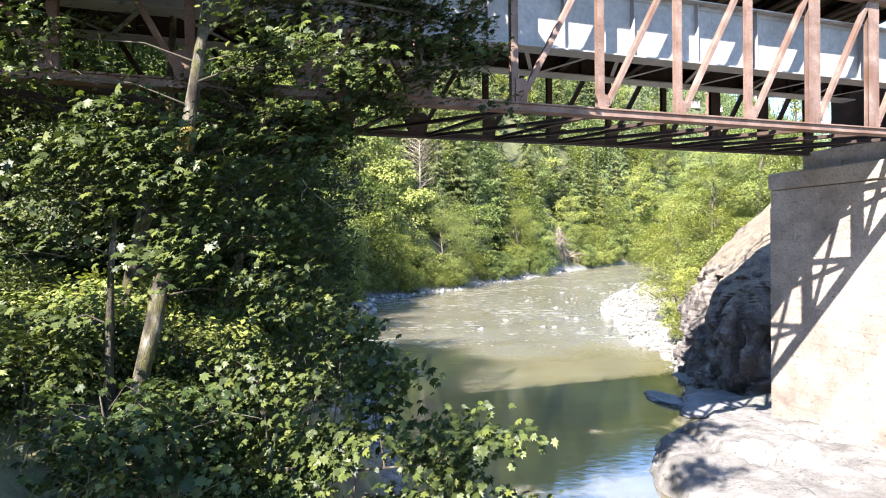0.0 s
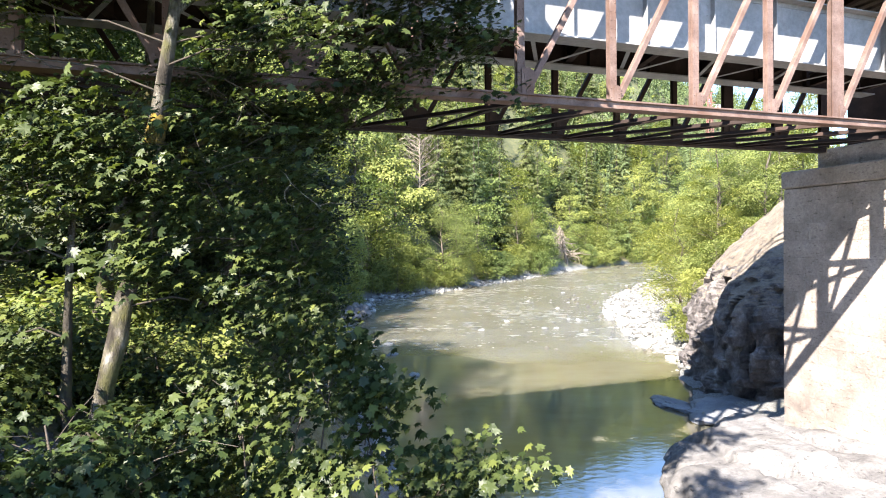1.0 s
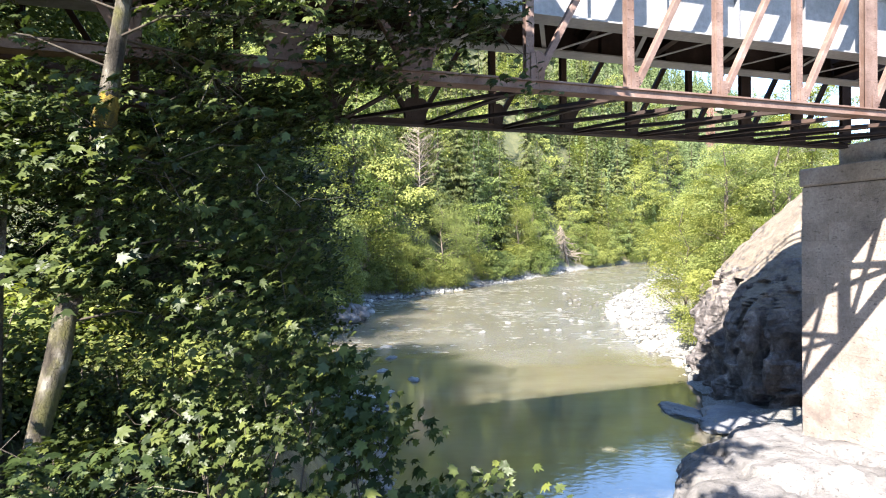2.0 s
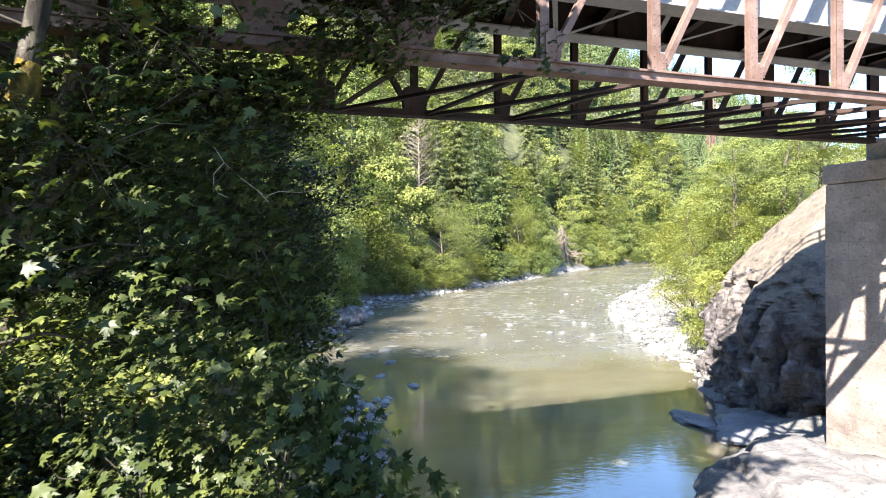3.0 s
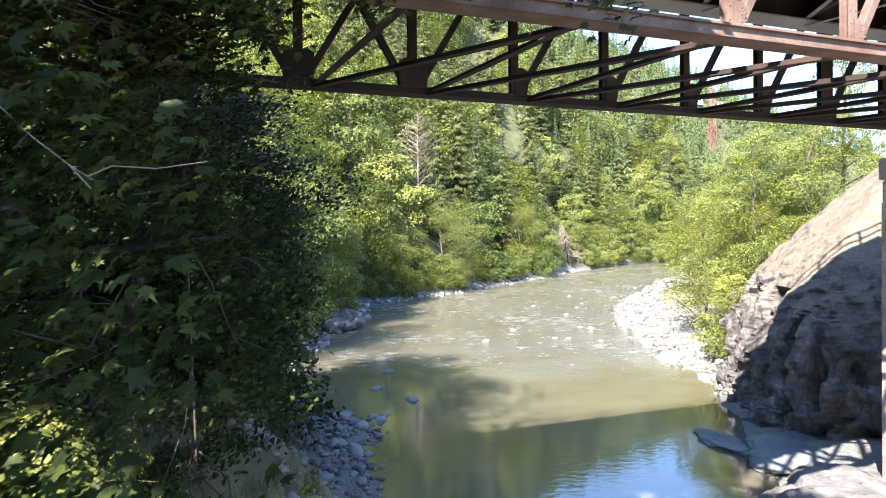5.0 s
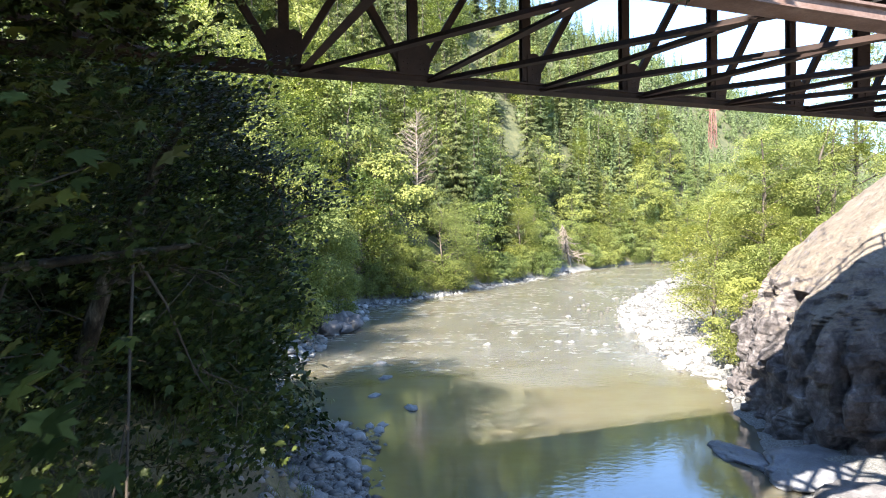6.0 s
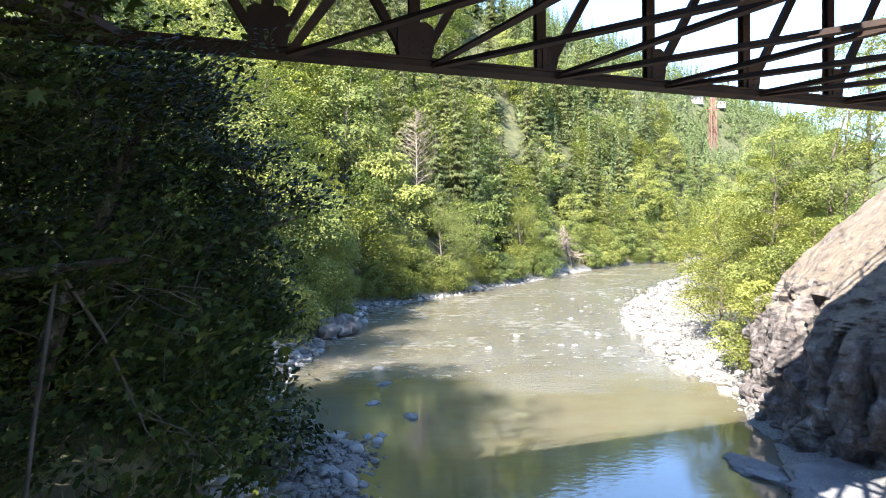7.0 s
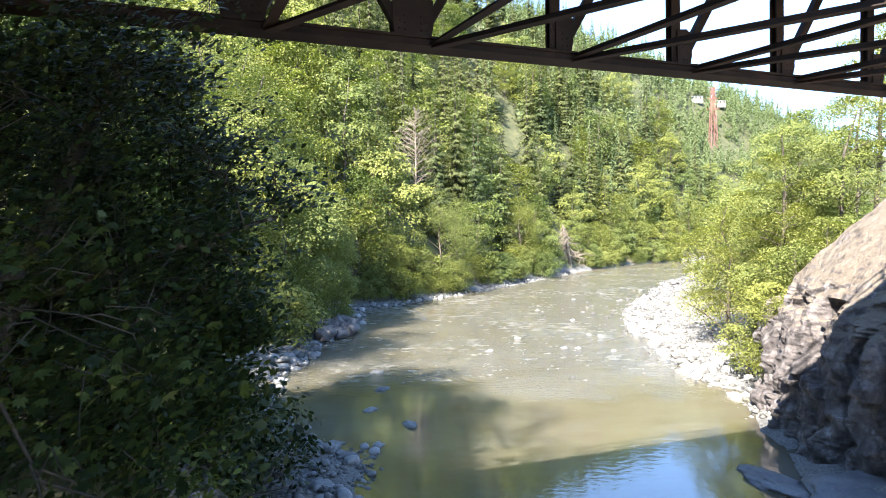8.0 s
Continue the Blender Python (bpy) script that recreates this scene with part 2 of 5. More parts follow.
def water_material():
    m, n, l, p = mat("murky_river_water")
    a = noise_node(n, l, 0.22, 6, 0.65, stretch=(0.5, 1.0, 1.0))
    col = ramp(n, l, a.outputs["Fac"], [(0.35, (0.084, 0.071, 0.042)), (0.65, (0.112, 0.104, 0.080))])
    tc = n.new("ShaderNodeTexCoord")
    sep = n.new("ShaderNodeSeparateXYZ")
    l.new(tc.outputs["Object"], sep.inputs[0])
    # shallow rapids upstream: broken surface with foam streaks
    rap = n.new("ShaderNodeMapRange")
    rag = noise_node(n, l, 0.16, 4, 0.6)
    edge = n.new("ShaderNodeMath")
    edge.operation = "MULTIPLY_ADD"
    l.new(rag.outputs["Fac"], edge.inputs[0])
    edge.inputs[1].default_value = 16.0
    l.new(sep.outputs["Y"], edge.inputs[2])
    rap.inputs["From Min"].default_value, rap.inputs["From Max"].default_value = 41.5, 49.0
    l.new(edge.outputs[0], rap.inputs["Value"])
    f = noise_node(n, l, 1.3, 5, 0.65, stretch=(0.55, 1.0, 1.0))
    big = noise_node(n, l, 0.10, 3, 0.5)
    add = n.new("ShaderNodeMath")
    add.operation = "MULTIPLY_ADD"
    l.new(big.outputs["Fac"], add.inputs[0])
    add.inputs[1].default_value = 0.55
    l.new(f.outputs["Fac"], add.inputs[2])
    foam = ramp(n, l, add.outputs[0], [(0.84, (0, 0, 0)), (1.15, (1, 1, 1))])
    fm = n.new("ShaderNodeMath")
    fm.operation = "MULTIPLY"
    l.new(foam, fm.inputs[0])
    l.new(rap.outputs[0], fm.inputs[1])
    col = mixc(n, l, fm.outputs[0], col, (0.150, 0.141, 0.112))
    l.new(col, p.inputs["Base Color"])
    rr = n.new("ShaderNodeMapRange")
    rr.inputs["To Min"].default_value, rr.inputs["To Max"].default_value = 0.02, 0.5
    l.new(fm.outputs[0], rr.inputs["Value"])
    rough = n.new("ShaderNodeMath")
    rough.operation = "MULTIPLY_ADD"
    l.new(rap.outputs[0], rough.inputs[0])
    rough.inputs[1].default_value = 0.15
    l.new(rr.outputs[0], rough.inputs[2])
    l.new(rough.outputs[0], p.inputs["Roughness"])
    p.inputs["IOR"].default_value = 2.5
    p.subsurface_method = "BURLEY"
    p.inputs["Subsurface Weight"].default_value = 1.0
    p.inputs["Subsurface Radius"].default_value = (0.5, 0.45, 0.3)
    p.inputs["Subsurface Scale"].default_value = 1.0
    w = noise_node(n, l, 4.6, 3, 0.5, stretch=(0.7, 1.0, 1.0))
    b = n.new("ShaderNodeBump")
    b.inputs["Distance"].default_value = 0.12
    st = n.new("ShaderNodeMapRange")
    st.inputs["To Min"].default_value, st.inputs["To Max"].default_value = 0.035, 0.9
    l.new(rap.outputs[0], st.inputs["Value"])
    l.new(st.outputs[0], b.inputs["Strength"])
    l.new(w.outputs["Fac"], b.inputs["Height"])
    l.new(b.outputs["Normal"], p.inputs["Normal"])
    return m


GROUND, ROCK, WATER = ground_material(), rock_material(), water_material()


# ---------------------------------------------------------------- builders
def mesh_of(name, verts, faces, material, smooth=False):
    me = bpy.data.meshes.new(name)
    me.from_pydata([tuple(v) for v in verts], [], [tuple(f) for f in faces])
    me.materials.append(material)
    if smooth:
        me.shade_smooth()
    me.update()
    return me


def fast_mesh(name, verts, tris, material, smooth=False):
    """Triangles from numpy arrays."""
    me = bpy.data.meshes.new(name)
    me.vertices.add(len(verts))
    me.vertices.foreach_set("co", np.asarray(verts, np.float32).ravel())
    me.loops.add(len(tris) * 3)
    me.loops.foreach_set("vertex_index", np.asarray(tris, np.int32).ravel())
    me.polygons.add(len(tris))
    me.polygons.foreach_set("loop_start", np.arange(0, len(tris) * 3, 3, dtype=np.int32))
    me.materials.append(material)
    me.update(calc_edges=True)
    if smooth:
        me.shade_smooth()
    return me


def child(ob, parent, label=""):
    ob.parent = parent
    return tagged(ob, label) if label else ob


def part(name, bm, material, parent, label="", smooth=False):
    me = bpy.data.meshes.new(name)
    bm.to_mesh(me)
    bm.free()
    me.materials.append(material)
    if smooth:
        me.shade_smooth()
    return child(new(name, me), parent, label)


def base(name, label, category, group="", kind=""):
    return tagged(new(name), label, category, group, kind)


def add_beam(bm, p, q, w, h, up=(0, 0, 1)):
    """A solid bar from p to q, w wide and h high."""
    p, q = Vector(p), Vector(q)
    d = (q - p).normalized()
    side = d.cross(Vector(up))
    if side.length < 1e-3:
        side = d.cross(Vector((1, 0, 0)))
    side.normalize()
    top = side.cross(d).normalized()
    vs = []
    for e in (p, q):
        for a, b in ((-1, -1), (1, -1), (1, 1), (-1, 1)):
            vs.append(bm.verts.new(e + side * (a * w / 2) + top * (b * h / 2)))
    for f in ((3, 2, 1, 0), (4, 5, 6, 7), (0, 1, 5, 4), (1, 2, 6, 5), (2, 3, 7, 6), (3, 0, 4, 7)):
        bm.faces.new([vs[i] for i in f])


def add_channel(bm, p, q, w, h, t=0.018, up=(0, 0, 1)):
    """An I section: web and two flanges."""
    p, q = Vector(p), Vector(q)
    d = (q - p).normalized()
    side = d.cross(Vector(up)).normalized()
    top = side.cross(d).normalized()
    add_beam(bm, p, q, t, h - 2 * t, top)
    for s in (-1, 1):
        o = top * (s * (h - t) / 2)
        add_beam(bm, p + o, q + o, w, t, top)


def tube(points, radii, sides=8):
    """Vertices and triangles of a tapered tube along points."""
    pts = [Vector(p) for p in points]
    vs, fs = [], []
    for i, p in enumerate(pts):
        d = (pts[min(i + 1, len(pts) - 1)] - pts[max(i - 1, 0)]).normalized()
        a = d.orthogonal().normalized()
        b = d.cross(a)
        for k in range(sides):
            g = 2 * math.pi * k / sides
            r = radii[i] * (1 + 0.12 * math.sin(3 * g + i) + 0.06 * math.sin(7 * g + 2.3 * i))
            vs.append(p + (a * math.cos(g) + b * math.sin(g)) * r)
    for i in range(len(pts) - 1):
        for k in range(sides):
            a, b = i * sides + k, i * sides + (k + 1) % sides
            fs += [(a, b, b + sides), (a, b + sides, a + sides)]
    return vs, fs


def join_tubes(tubes):
    vs, fs = [], []
    for v, f in tubes:
        o = len(vs)
        vs += v
        fs += [tuple(i + o for i in t) for t in f]
    return np.array([tuple(v) for v in vs]), np.array(fs)


MAPLE = np.array([(0, 0, 0), (0.30, -0.08, -0.04), (0.27, 0.13, 0.03), (0.56, 0.33, -0.14), (0.30, 0.40, 0.02), (0.33, 0.70, -0.12), (0.14, 0.60, 0.03), (0, 1.0, -0.22),
                  (-0.14, 0.60, 0.03), (-0.33, 0.70, -0.12), (-0.30, 0.40, 0.02), (-0.56, 0.33, -0.14), (-0.27, 0.13, 0.03), (-0.30, -0.08, -0.04), (0, 0.30, -0.03)])
MAPLE_T = np.array([(14, i, i + 1) for i in range(13)] + [(14, 13, 0)])
OVAL = np.array([(0, 0, 0), (0.30, 0.32, 0.07), (0.22, 0.75, 0.05), (0, 1.0, -0.05), (-0.22, 0.75, 0.05), (-0.30, 0.32, 0.07)])
OVAL_T = np.array([(0, 1, 5), (1, 2, 5), (2, 4, 5), (2, 3, 4)])
SPRAY = np.array([(0, 0, 0), (0.42, 0.45, 0.12), (0.05, 1.0, -0.05), (-0.42, 0.55, 0.10)])
SPRAY_T = np.array([(0, 1, 2), (0, 2, 3)])
LEAFLET = np.array([(-0.40, 0.12, 0.04), (0.42, 0.25, 0.04), (0.02, 1.0, -0.06)])
LEAFLET_T = np.array([(0, 1, 2)])


def scatter_leaves(rng, centres, ups, sizes, shape, tris, tilt=0.6, along_to=None):
    """Leaves at the centres, facing ups loosely."""
    n = len(centres)
    up = ups + rng.normal(0, tilt, (n, 3))
    up /= np.linalg.norm(up, axis=1, keepdims=True) + 1e-9
    ref = rng.normal(0, 1, (n, 3)) if along_to is None else along_to + rng.normal(0, 0.3, (n, 3))
    along = ref - up * np.sum(ref * up, axis=1, keepdims=True)
    along /= np.linalg.norm(along, axis=1, keepdims=True) + 1e-9
    across = np.cross(along, up)
    s = sizes[:, None, None]
    across = across * rng.uniform(0.65, 1.1, (n, 1))
    v = centres[:, None, :] + s * (shape[None, :, 0:1] * across[:, None, :] + (shape[None, :, 1:2] - 0.4) * along[:, None, :] + shape[None, :, 2:3] * up[:, None, :])
    t = tris[None, :, :] + (np.arange(n) * len(shape))[:, None, None]
    return v.reshape(-1, 3), t.reshape(-1, 3)


# ---------------------------------------------------------------- terrain
LEFT_Y = [-80, 5, 16, 24, 28.0, 30, 33, 38, 44, 52, 60, 70, 86, 107, 129, 165, 200, 260, 420]
LEFT_X = [2.5, 0.6, -1.2, -2.8, -2.8, -5.4, -7.8, -9.0, -8.9, -8.2, -7.6, -7.8, 3, 15, 27, 50, 90, 170, 420]
RIGHT_Y = [-80, 5, 16.5, 21, 24, 27, 34, 39, 50, 62, 70, 102, 130, 160, 200, 260, 420]
RIGHT_X = [14, 9.0, 8.2, 9.4, 10.6, 11.6, 13.6, 13.2, 15.0, 17.0, 20, 37, 55, 78, 126, 205, 460]


def fbm(x, y, s, seed=0.0):
    return noise.fractal((x * s + seed, y * s - seed, seed), 0.9, 2.0, 5)


def sstep(a, b, v):
    t = min(1.0, max(0.0, (v - a) / (b - a)))
    return t * t * (3 - 2 * t)


def height(x, y):
    ragged = fbm(x, y, 0.22, 3) * 0.9 * sstep(13, 22, y)
    dl = np.interp(y, LEFT_Y, LEFT_X) - x + ragged
    dr = x - np.interp(y, RIGHT_Y, RIGHT_X) + ragged
    d = max(dl, dr)
    if d < 0:
        return max(-1.5, d * 0.5)
    n = fbm(x, y, 0.35) * 0.35 + fbm(x, y, 1.7, 5) * 0.10
    if dl > dr:
        near = 1 - sstep(15, 24, y)
        shore = 0.13 * min(d, 3.0) + 0.7 * min(max(0.0, d - 3.0), 8.0) + 0.3 * max(0.0, min(d, 30) - 11.0)
        steep = 1.3 * min(d, 3.5) + 0.35 * max(0.0, min(d, 9.5) - 3.5) + 0.85 * max(0.0, min(d, 14.5) - 9.5) + 0.3 * max(0.0, min(d, 40) - 14.5)
        z = steep * near + shore * (1 - near)
        hill = 0.85 * max(0.0, d - 10) * sstep(30, 90, y)
        z += hill
        top = 80 - 0.2 * min(180.0, max(0.0, x - 40))
        if z > top:
            z = top + 30 * (1 - math.exp(-(z - top) / 30))
    else:
        z = 0.14 * min(d, 6.0) + 0.1
        wall = sstep(18.5, 22.5, x - 0.15 * (y - 20)) * 8.4 * (1 - sstep(44, 60, y))
        z = max(z, wall) + 0.05 * max(0.0, d - 10)
    return z + n * (1.0 if d > 0.5 else d * 2) + (fbm(x, y, 0.03, 9) * 5 if z > 25 else 0)


def grid_axis(lo, hi, fine_lo, fine_hi, fine, grow):
    vals = list(np.arange(fine_lo, fine_hi + fine, fine))
    step = fine
    while vals[-1] < hi:
        step *= grow
        vals.append(vals[-1] + step)
    step = fine
    while vals[0] > lo:
        step *= grow
        vals.insert(0, vals[0] - step)
    return vals


def build_ground():
    xs, ys = grid_axis(-900, 1100, -16, 26, 0.45, 1.10), grid_axis(-500, 1600, -4, 60, 0.5, 1.09)
    verts = [(x, y, height(x, y)) for y in ys for x in xs]
    w = len(xs)
    faces = [(j * w + i, j * w + i + 1, (j + 1) * w + i + 1, (j + 1) * w + i) for j in range(len(ys) - 1) for i in range(w - 1)]
    tagged(new("ground", mesh_of("ground", verts, faces, GROUND, True)), "earth and gravel river banks rising to wooded hills", "ground", kind="structure")


def build_water():
    xs, ys = grid_axis(-60, 600, -10, 30, 1.0, 1.2), grid_axis(-120, 520, 0, 60, 1.0, 1.2)
    w = len(xs)
    verts = [(x, y, 0.0) for y in ys for x in xs]
    faces = [(j * w + i, j * w + i + 1, (j + 1) * w + i + 1, (j + 1) * w + i) for j in range(len(ys) - 1) for i in range(w - 1)]
    tagged(new("water", mesh_of("water", verts, faces, WATER, True)), "murky olive river water with small ripples", "river", kind="structure")


build_ground()
build_water()

# ---------------------------------------------------------------- the bridge
AX = radians(18.0)
UU, VV = Vector((math.cos(AX), math.sin(AX), 0)), Vector((-math.sin(AX), math.cos(AX), 0))
NEAR_V, FAR_V, NEAR_Z, FAR_Z, TOP_Z = 10.15, 14.40, 9.48, 9.69, 12.75
PANEL, NODE_NEAR, NODE_FAR = 1.907, 2.86, 4.02
FIRST, LAST = -9, 7
GIRDER_V = 10.78


def bp(u, v, z):
    return UU * u + VV * v + Vector((0, 0, z))


def rivet_rows(bm, points, normal, r=0.016):
    normal = Vector(normal)
    a = normal.orthogonal().normalized()
    b = normal.cross(a)
    for p in points:
        p = Vector(p)
        ring = [bm.verts.new(p + (a * math.cos(k * math.pi / 3) + b * math.sin(k * math.pi / 3)) * r) for k in range(6)]
        tip = bm.verts.new(p + normal * r * 0.8)
        for k in range(6):
            bm.faces.new((ring[k], ring[(k + 1) % 6], tip))


def build_truss(bridge, v, node0, CHORD_Z, depth, mat_main):
    """One truss: chords, verticals, diagonals, gussets."""
    us = [node0 + PANEL * k for k in range(FIRST, LAST + 1)]
    for name, z, h in (("bottom_chord", CHORD_Z, depth), ("top_chord", TOP_Z, 0.26)):
        bm = bmesh.new()
        add_beam(bm, bp(us[0] - 0.4, v, z), bp(us[-1] + 0.3, v, z), 0.20, h)
        chord = part(name, bm, mat_main, bridge)
        for o in (-0.12, 0.12):
            for e in (-1, 1):
                bm = bmesh.new()
                add_beam(bm, bp(us[0] - 0.4, v + o, z + e * (h / 2 - 0.008)), bp(us[-1] + 0.3, v + o, z + e * (h / 2 - 0.008)), 0.045, 0.016)
                part("flange_angle", bm, mat_main, chord)
        bm = bmesh.new()
        add_beam(bm, bp(us[0] - 0.4, v, z + h / 2 + 0.008), bp(us[-1] + 0.3, v, z + h / 2 + 0.008), 0.28, 0.014)
        part("cover_plate", bm, mat_main, chord)
    rv = bmesh.new()
    for k, u in enumerate(us):
        kk = FIRST + k
        bm = bmesh.new()
        w = 0.34 if kk >= 5 else 0.145
        for o in (-0.055, 0.055):
            add_beam(bm, bp(u, v + o, CHORD_Z + 0.1), bp(u, v + o, TOP_Z), 0.016, w, UU)
        add_beam(bm, bp(u, v, CHORD_Z + 0.1), bp(u, v, TOP_Z), 0.094, 0.014, UU)
        part("vertical", bm, mat_main, bridge)
        zs = [CHORD_Z + 0.16 + 0.16 * i for i in range(int((TOP_Z - CHORD_Z) / 0.16) - 1)]
        rivet_rows(rv, [bp(u + e * w * 0.3, v, z) - VV * 0.064 for z in zs for e in (-1, 1)], -VV)
        # diagonals rise away from the middle panel; that panel has both
        ways = []
        if kk >= 0 and k < len(us) - 1:
            ways.append(1)
        if kk <= -1 and k > 0:
            ways.append(-1)
        if kk == 0:
            ways.append(-1)
        if kk == -1:
            ways.append(1)
        for s in ways:
            bm = bmesh.new()
            p, q = bp(u + s * 0.16, v, CHORD_Z + 0.18), bp(u + s * (PANEL - 0.12), v, TOP_Z - 0.12)
            d = (q - p).normalized()
            add_beam(bm, p, q, 0.12, 0.11, d.cross(VV))
            bmesh.ops.bevel(bm, geom=bm.edges[:], offset=0.008, segments=1, affect="EDGES")
            part("diagonal", bm, mat_main, bridge)
            bm = bmesh.new()
            for o in (-0.085, 0.085):
                g = 0.6 if kk >= 2 and mat_main is RUST else 1.0
                poly = [(0, -0.08), (0.21 * g, -0.08), (0.25 * g, 0.10 * g), (0.25 * g, 0.40 * g), (0.15 * g, 0.46 * g), (0, 0.44 * g)]
                ring = []
                for off in (-0.007, 0.007):
                    ring.append([bm.verts.new(bp(u + s * a, v + o + off, CHORD_Z + 0.1 + b)) for a, b in poly])
                bm.faces.new(ring[0])
                bm.faces.new(ring[1][::-1])
                for i in range(len(poly)):
                    j = (i + 1) % len(poly)
                    bm.faces.new((ring[0][i], ring[1][i], ring[1][j], ring[0][j]))
            bmesh.ops.recalc_face_normals(bm, faces=bm.faces)
            part("gusset_plate", bm, mat_main, bridge)
            rivet_rows(rv, [bp(u + s * a, v - 0.092, CHORD_Z + b) for a, b in ((0.1, 0.14), (0.17, 0.15), (0.1, 0.22), (0.16, 0.24), (0.1, 0.30))], -VV)
    us2 = np.arange(us[0], us[-1], 0.18)
    rivet_rows(rv, [bp(u, v - 0.1, CHORD_Z + 0.06) for u in us2], -VV)
    tagged(part("rivets", rv, mat_main, bridge), kind="stuff")


def build_bridge():
    bridge = base("truss_bridge", "rusty red riveted steel truss bridge with grey plate girders inside", "bridge")
    build_truss(bridge, NEAR_V, NODE_NEAR, NEAR_Z, 0.15, RUST)
    # The far truss gets its backlit, shaded look from the darker rust colour.
    build_truss(bridge, FAR_V, NODE_FAR, FAR_Z, 0.11, RUST_SHADED)
    skew = NODE_FAR - NODE_NEAR
    for k in range(FIRST, LAST + 1):
        u = NODE_NEAR + PANEL * k
        for b, dz in (((1, 0.0), (2, -0.04)) if k >= -1 else ((0, 0.0), (-1, -0.04))):
            if not FIRST <= k + b <= LAST:
                continue
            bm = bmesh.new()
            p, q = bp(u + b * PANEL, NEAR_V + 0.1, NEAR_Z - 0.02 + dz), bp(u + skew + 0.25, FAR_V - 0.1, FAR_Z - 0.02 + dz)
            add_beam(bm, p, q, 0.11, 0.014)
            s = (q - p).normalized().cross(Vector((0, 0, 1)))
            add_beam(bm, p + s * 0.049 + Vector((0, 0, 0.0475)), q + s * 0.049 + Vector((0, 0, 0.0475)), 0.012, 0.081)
            # Underside bracing is coloured dark in place of shade.
            part("lateral_brace", bm, RUST_SHADED, bridge)
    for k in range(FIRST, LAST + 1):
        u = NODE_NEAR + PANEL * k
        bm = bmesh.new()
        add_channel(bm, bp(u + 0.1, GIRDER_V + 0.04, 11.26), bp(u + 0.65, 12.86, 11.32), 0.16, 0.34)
        part("floor_beam", bm, RUST_SHADED, bridge)
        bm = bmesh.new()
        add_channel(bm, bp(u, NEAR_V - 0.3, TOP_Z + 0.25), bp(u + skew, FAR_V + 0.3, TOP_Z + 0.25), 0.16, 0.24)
        part("cross_beam", bm, RUST_SHADED, bridge)
    ua, ub = NODE_NEAR + PANEL * FIRST - 0.4, NODE_NEAR + PANEL * LAST + 1.0
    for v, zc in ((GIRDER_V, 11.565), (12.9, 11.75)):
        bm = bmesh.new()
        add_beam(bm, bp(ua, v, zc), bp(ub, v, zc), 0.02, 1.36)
        # The far web's shadowed inner face is given by its dark colour.
        paint = GIRDER_PAINT if v < 12 else RUST_SHADED
        g = part("plate_girder", bm, paint, bridge, "pale grey painted steel plate girder" if v < 12 else "plate girder with its web coloured dark for shade, pale flanges")
        for z in (zc - 0.69, zc + 0.69):
            bm = bmesh.new()
            add_beam(bm, bp(ua, v, z), bp(ub, v, z), 0.42, 0.03)
            part("flange", bm, GIRDER_PAINT, g)
            for e in (-1, 1):
                bm = bmesh.new()
                add_beam(bm, bp(ua, v + e * 0.02, z + (0.065 if z < zc else -0.065)), bp(ub, v + e * 0.02, z + (0.065 if z < zc else -0.065)), 0.018, 0.10)
                part("flange_angle", bm, paint, g)
        u = 7.87 - 13 * 1.705
        while u < ub:
            bm = bmesh.new()
            add_beam(bm, bp(u, v, zc - 0.67), bp(u, v, zc + 0.67), 0.30, 0.016, UU)
            part("stiffener", bm, paint, g)
            u += 1.705
        for u in (3.29 + 6.1 * j for j in range(-2, 3)):
            bm = bmesh.new()
            add_beam(bm, bp(u - 0.25, v - 0.02, zc), bp(u + 0.25, v - 0.02, zc), 0.014, 1.2)
            rivet_rows(bm, [bp(u + a, v - 0.028, zc - 0.5 + 0.11 * j) for j in range(10) for a in (-0.19, -0.09, 0.09, 0.19)], -VV, 0.02)
            part("splice_plate", bm, paint, g)
    k = 0
    u = ua + 0.5
    while u < ub - 1.2:
        a, b = (GIRDER_V + 0.05, 12.85) if k % 2 else (12.85, GIRDER_V + 0.05)
        bm = bmesh.new()
        add_beam(bm, bp(u, a, 11.0), bp(u + 1.15, b, 11.12), 0.09, 0.012)
        part("girder_brace", bm, GIRDER_PAINT, bridge)
        u += 1.15
        k += 1
    u = ua
    while u < ub:
        bm = bmesh.new()
        add_beam(bm, bp(u, NEAR_V - 0.35, TOP_Z + 0.50), bp(u, FAR_V + 0.35, TOP_Z + 0.50), 0.22, 0.18)
        part("sleeper", bm, TIMBER, bridge)
        u += 0.42
    bm = bmesh.new()
    add_beam(bm, bp(ua, (NEAR_V + FAR_V) / 2, TOP_Z + 0.62), bp(ub, (NEAR_V + FAR_V) / 2, TOP_Z + 0.62), FAR_V - NEAR_V + 0.9, 0.05)
    part("deck_plate", bm, RUST_SHADED, bridge)
    for v in (NEAR_V - 0.38, FAR_V + 0.38):
        bm = bmesh.new()
        add_beam(bm, bp(ua, v, 13.15), bp(ub, v, 13.15), 0.05, 0.5)
        part("edge_beam", bm, RUST_SHADED, bridge)
    for v in (NEAR_V - 0.3, FAR_V + 0.3):
        for z in (13.9, 14.35):
            bm = bmesh.new()
            add_beam(bm, bp(ua, v, z), bp(ub, v, z), 0.05, 0.05)
            part("railing_bar", bm, RUST_SHADED, bridge)
        for k in range(FIRST, LAST + 1):
            u = NODE_NEAR + PANEL * k
            bm = bmesh.new()
            add_beam(bm, bp(u, v, TOP_Z + 0.645), bp(u, v, 14.4), 0.06, 0.06, UU)
            part("railing_post", bm, RUST_SHADED, bridge)


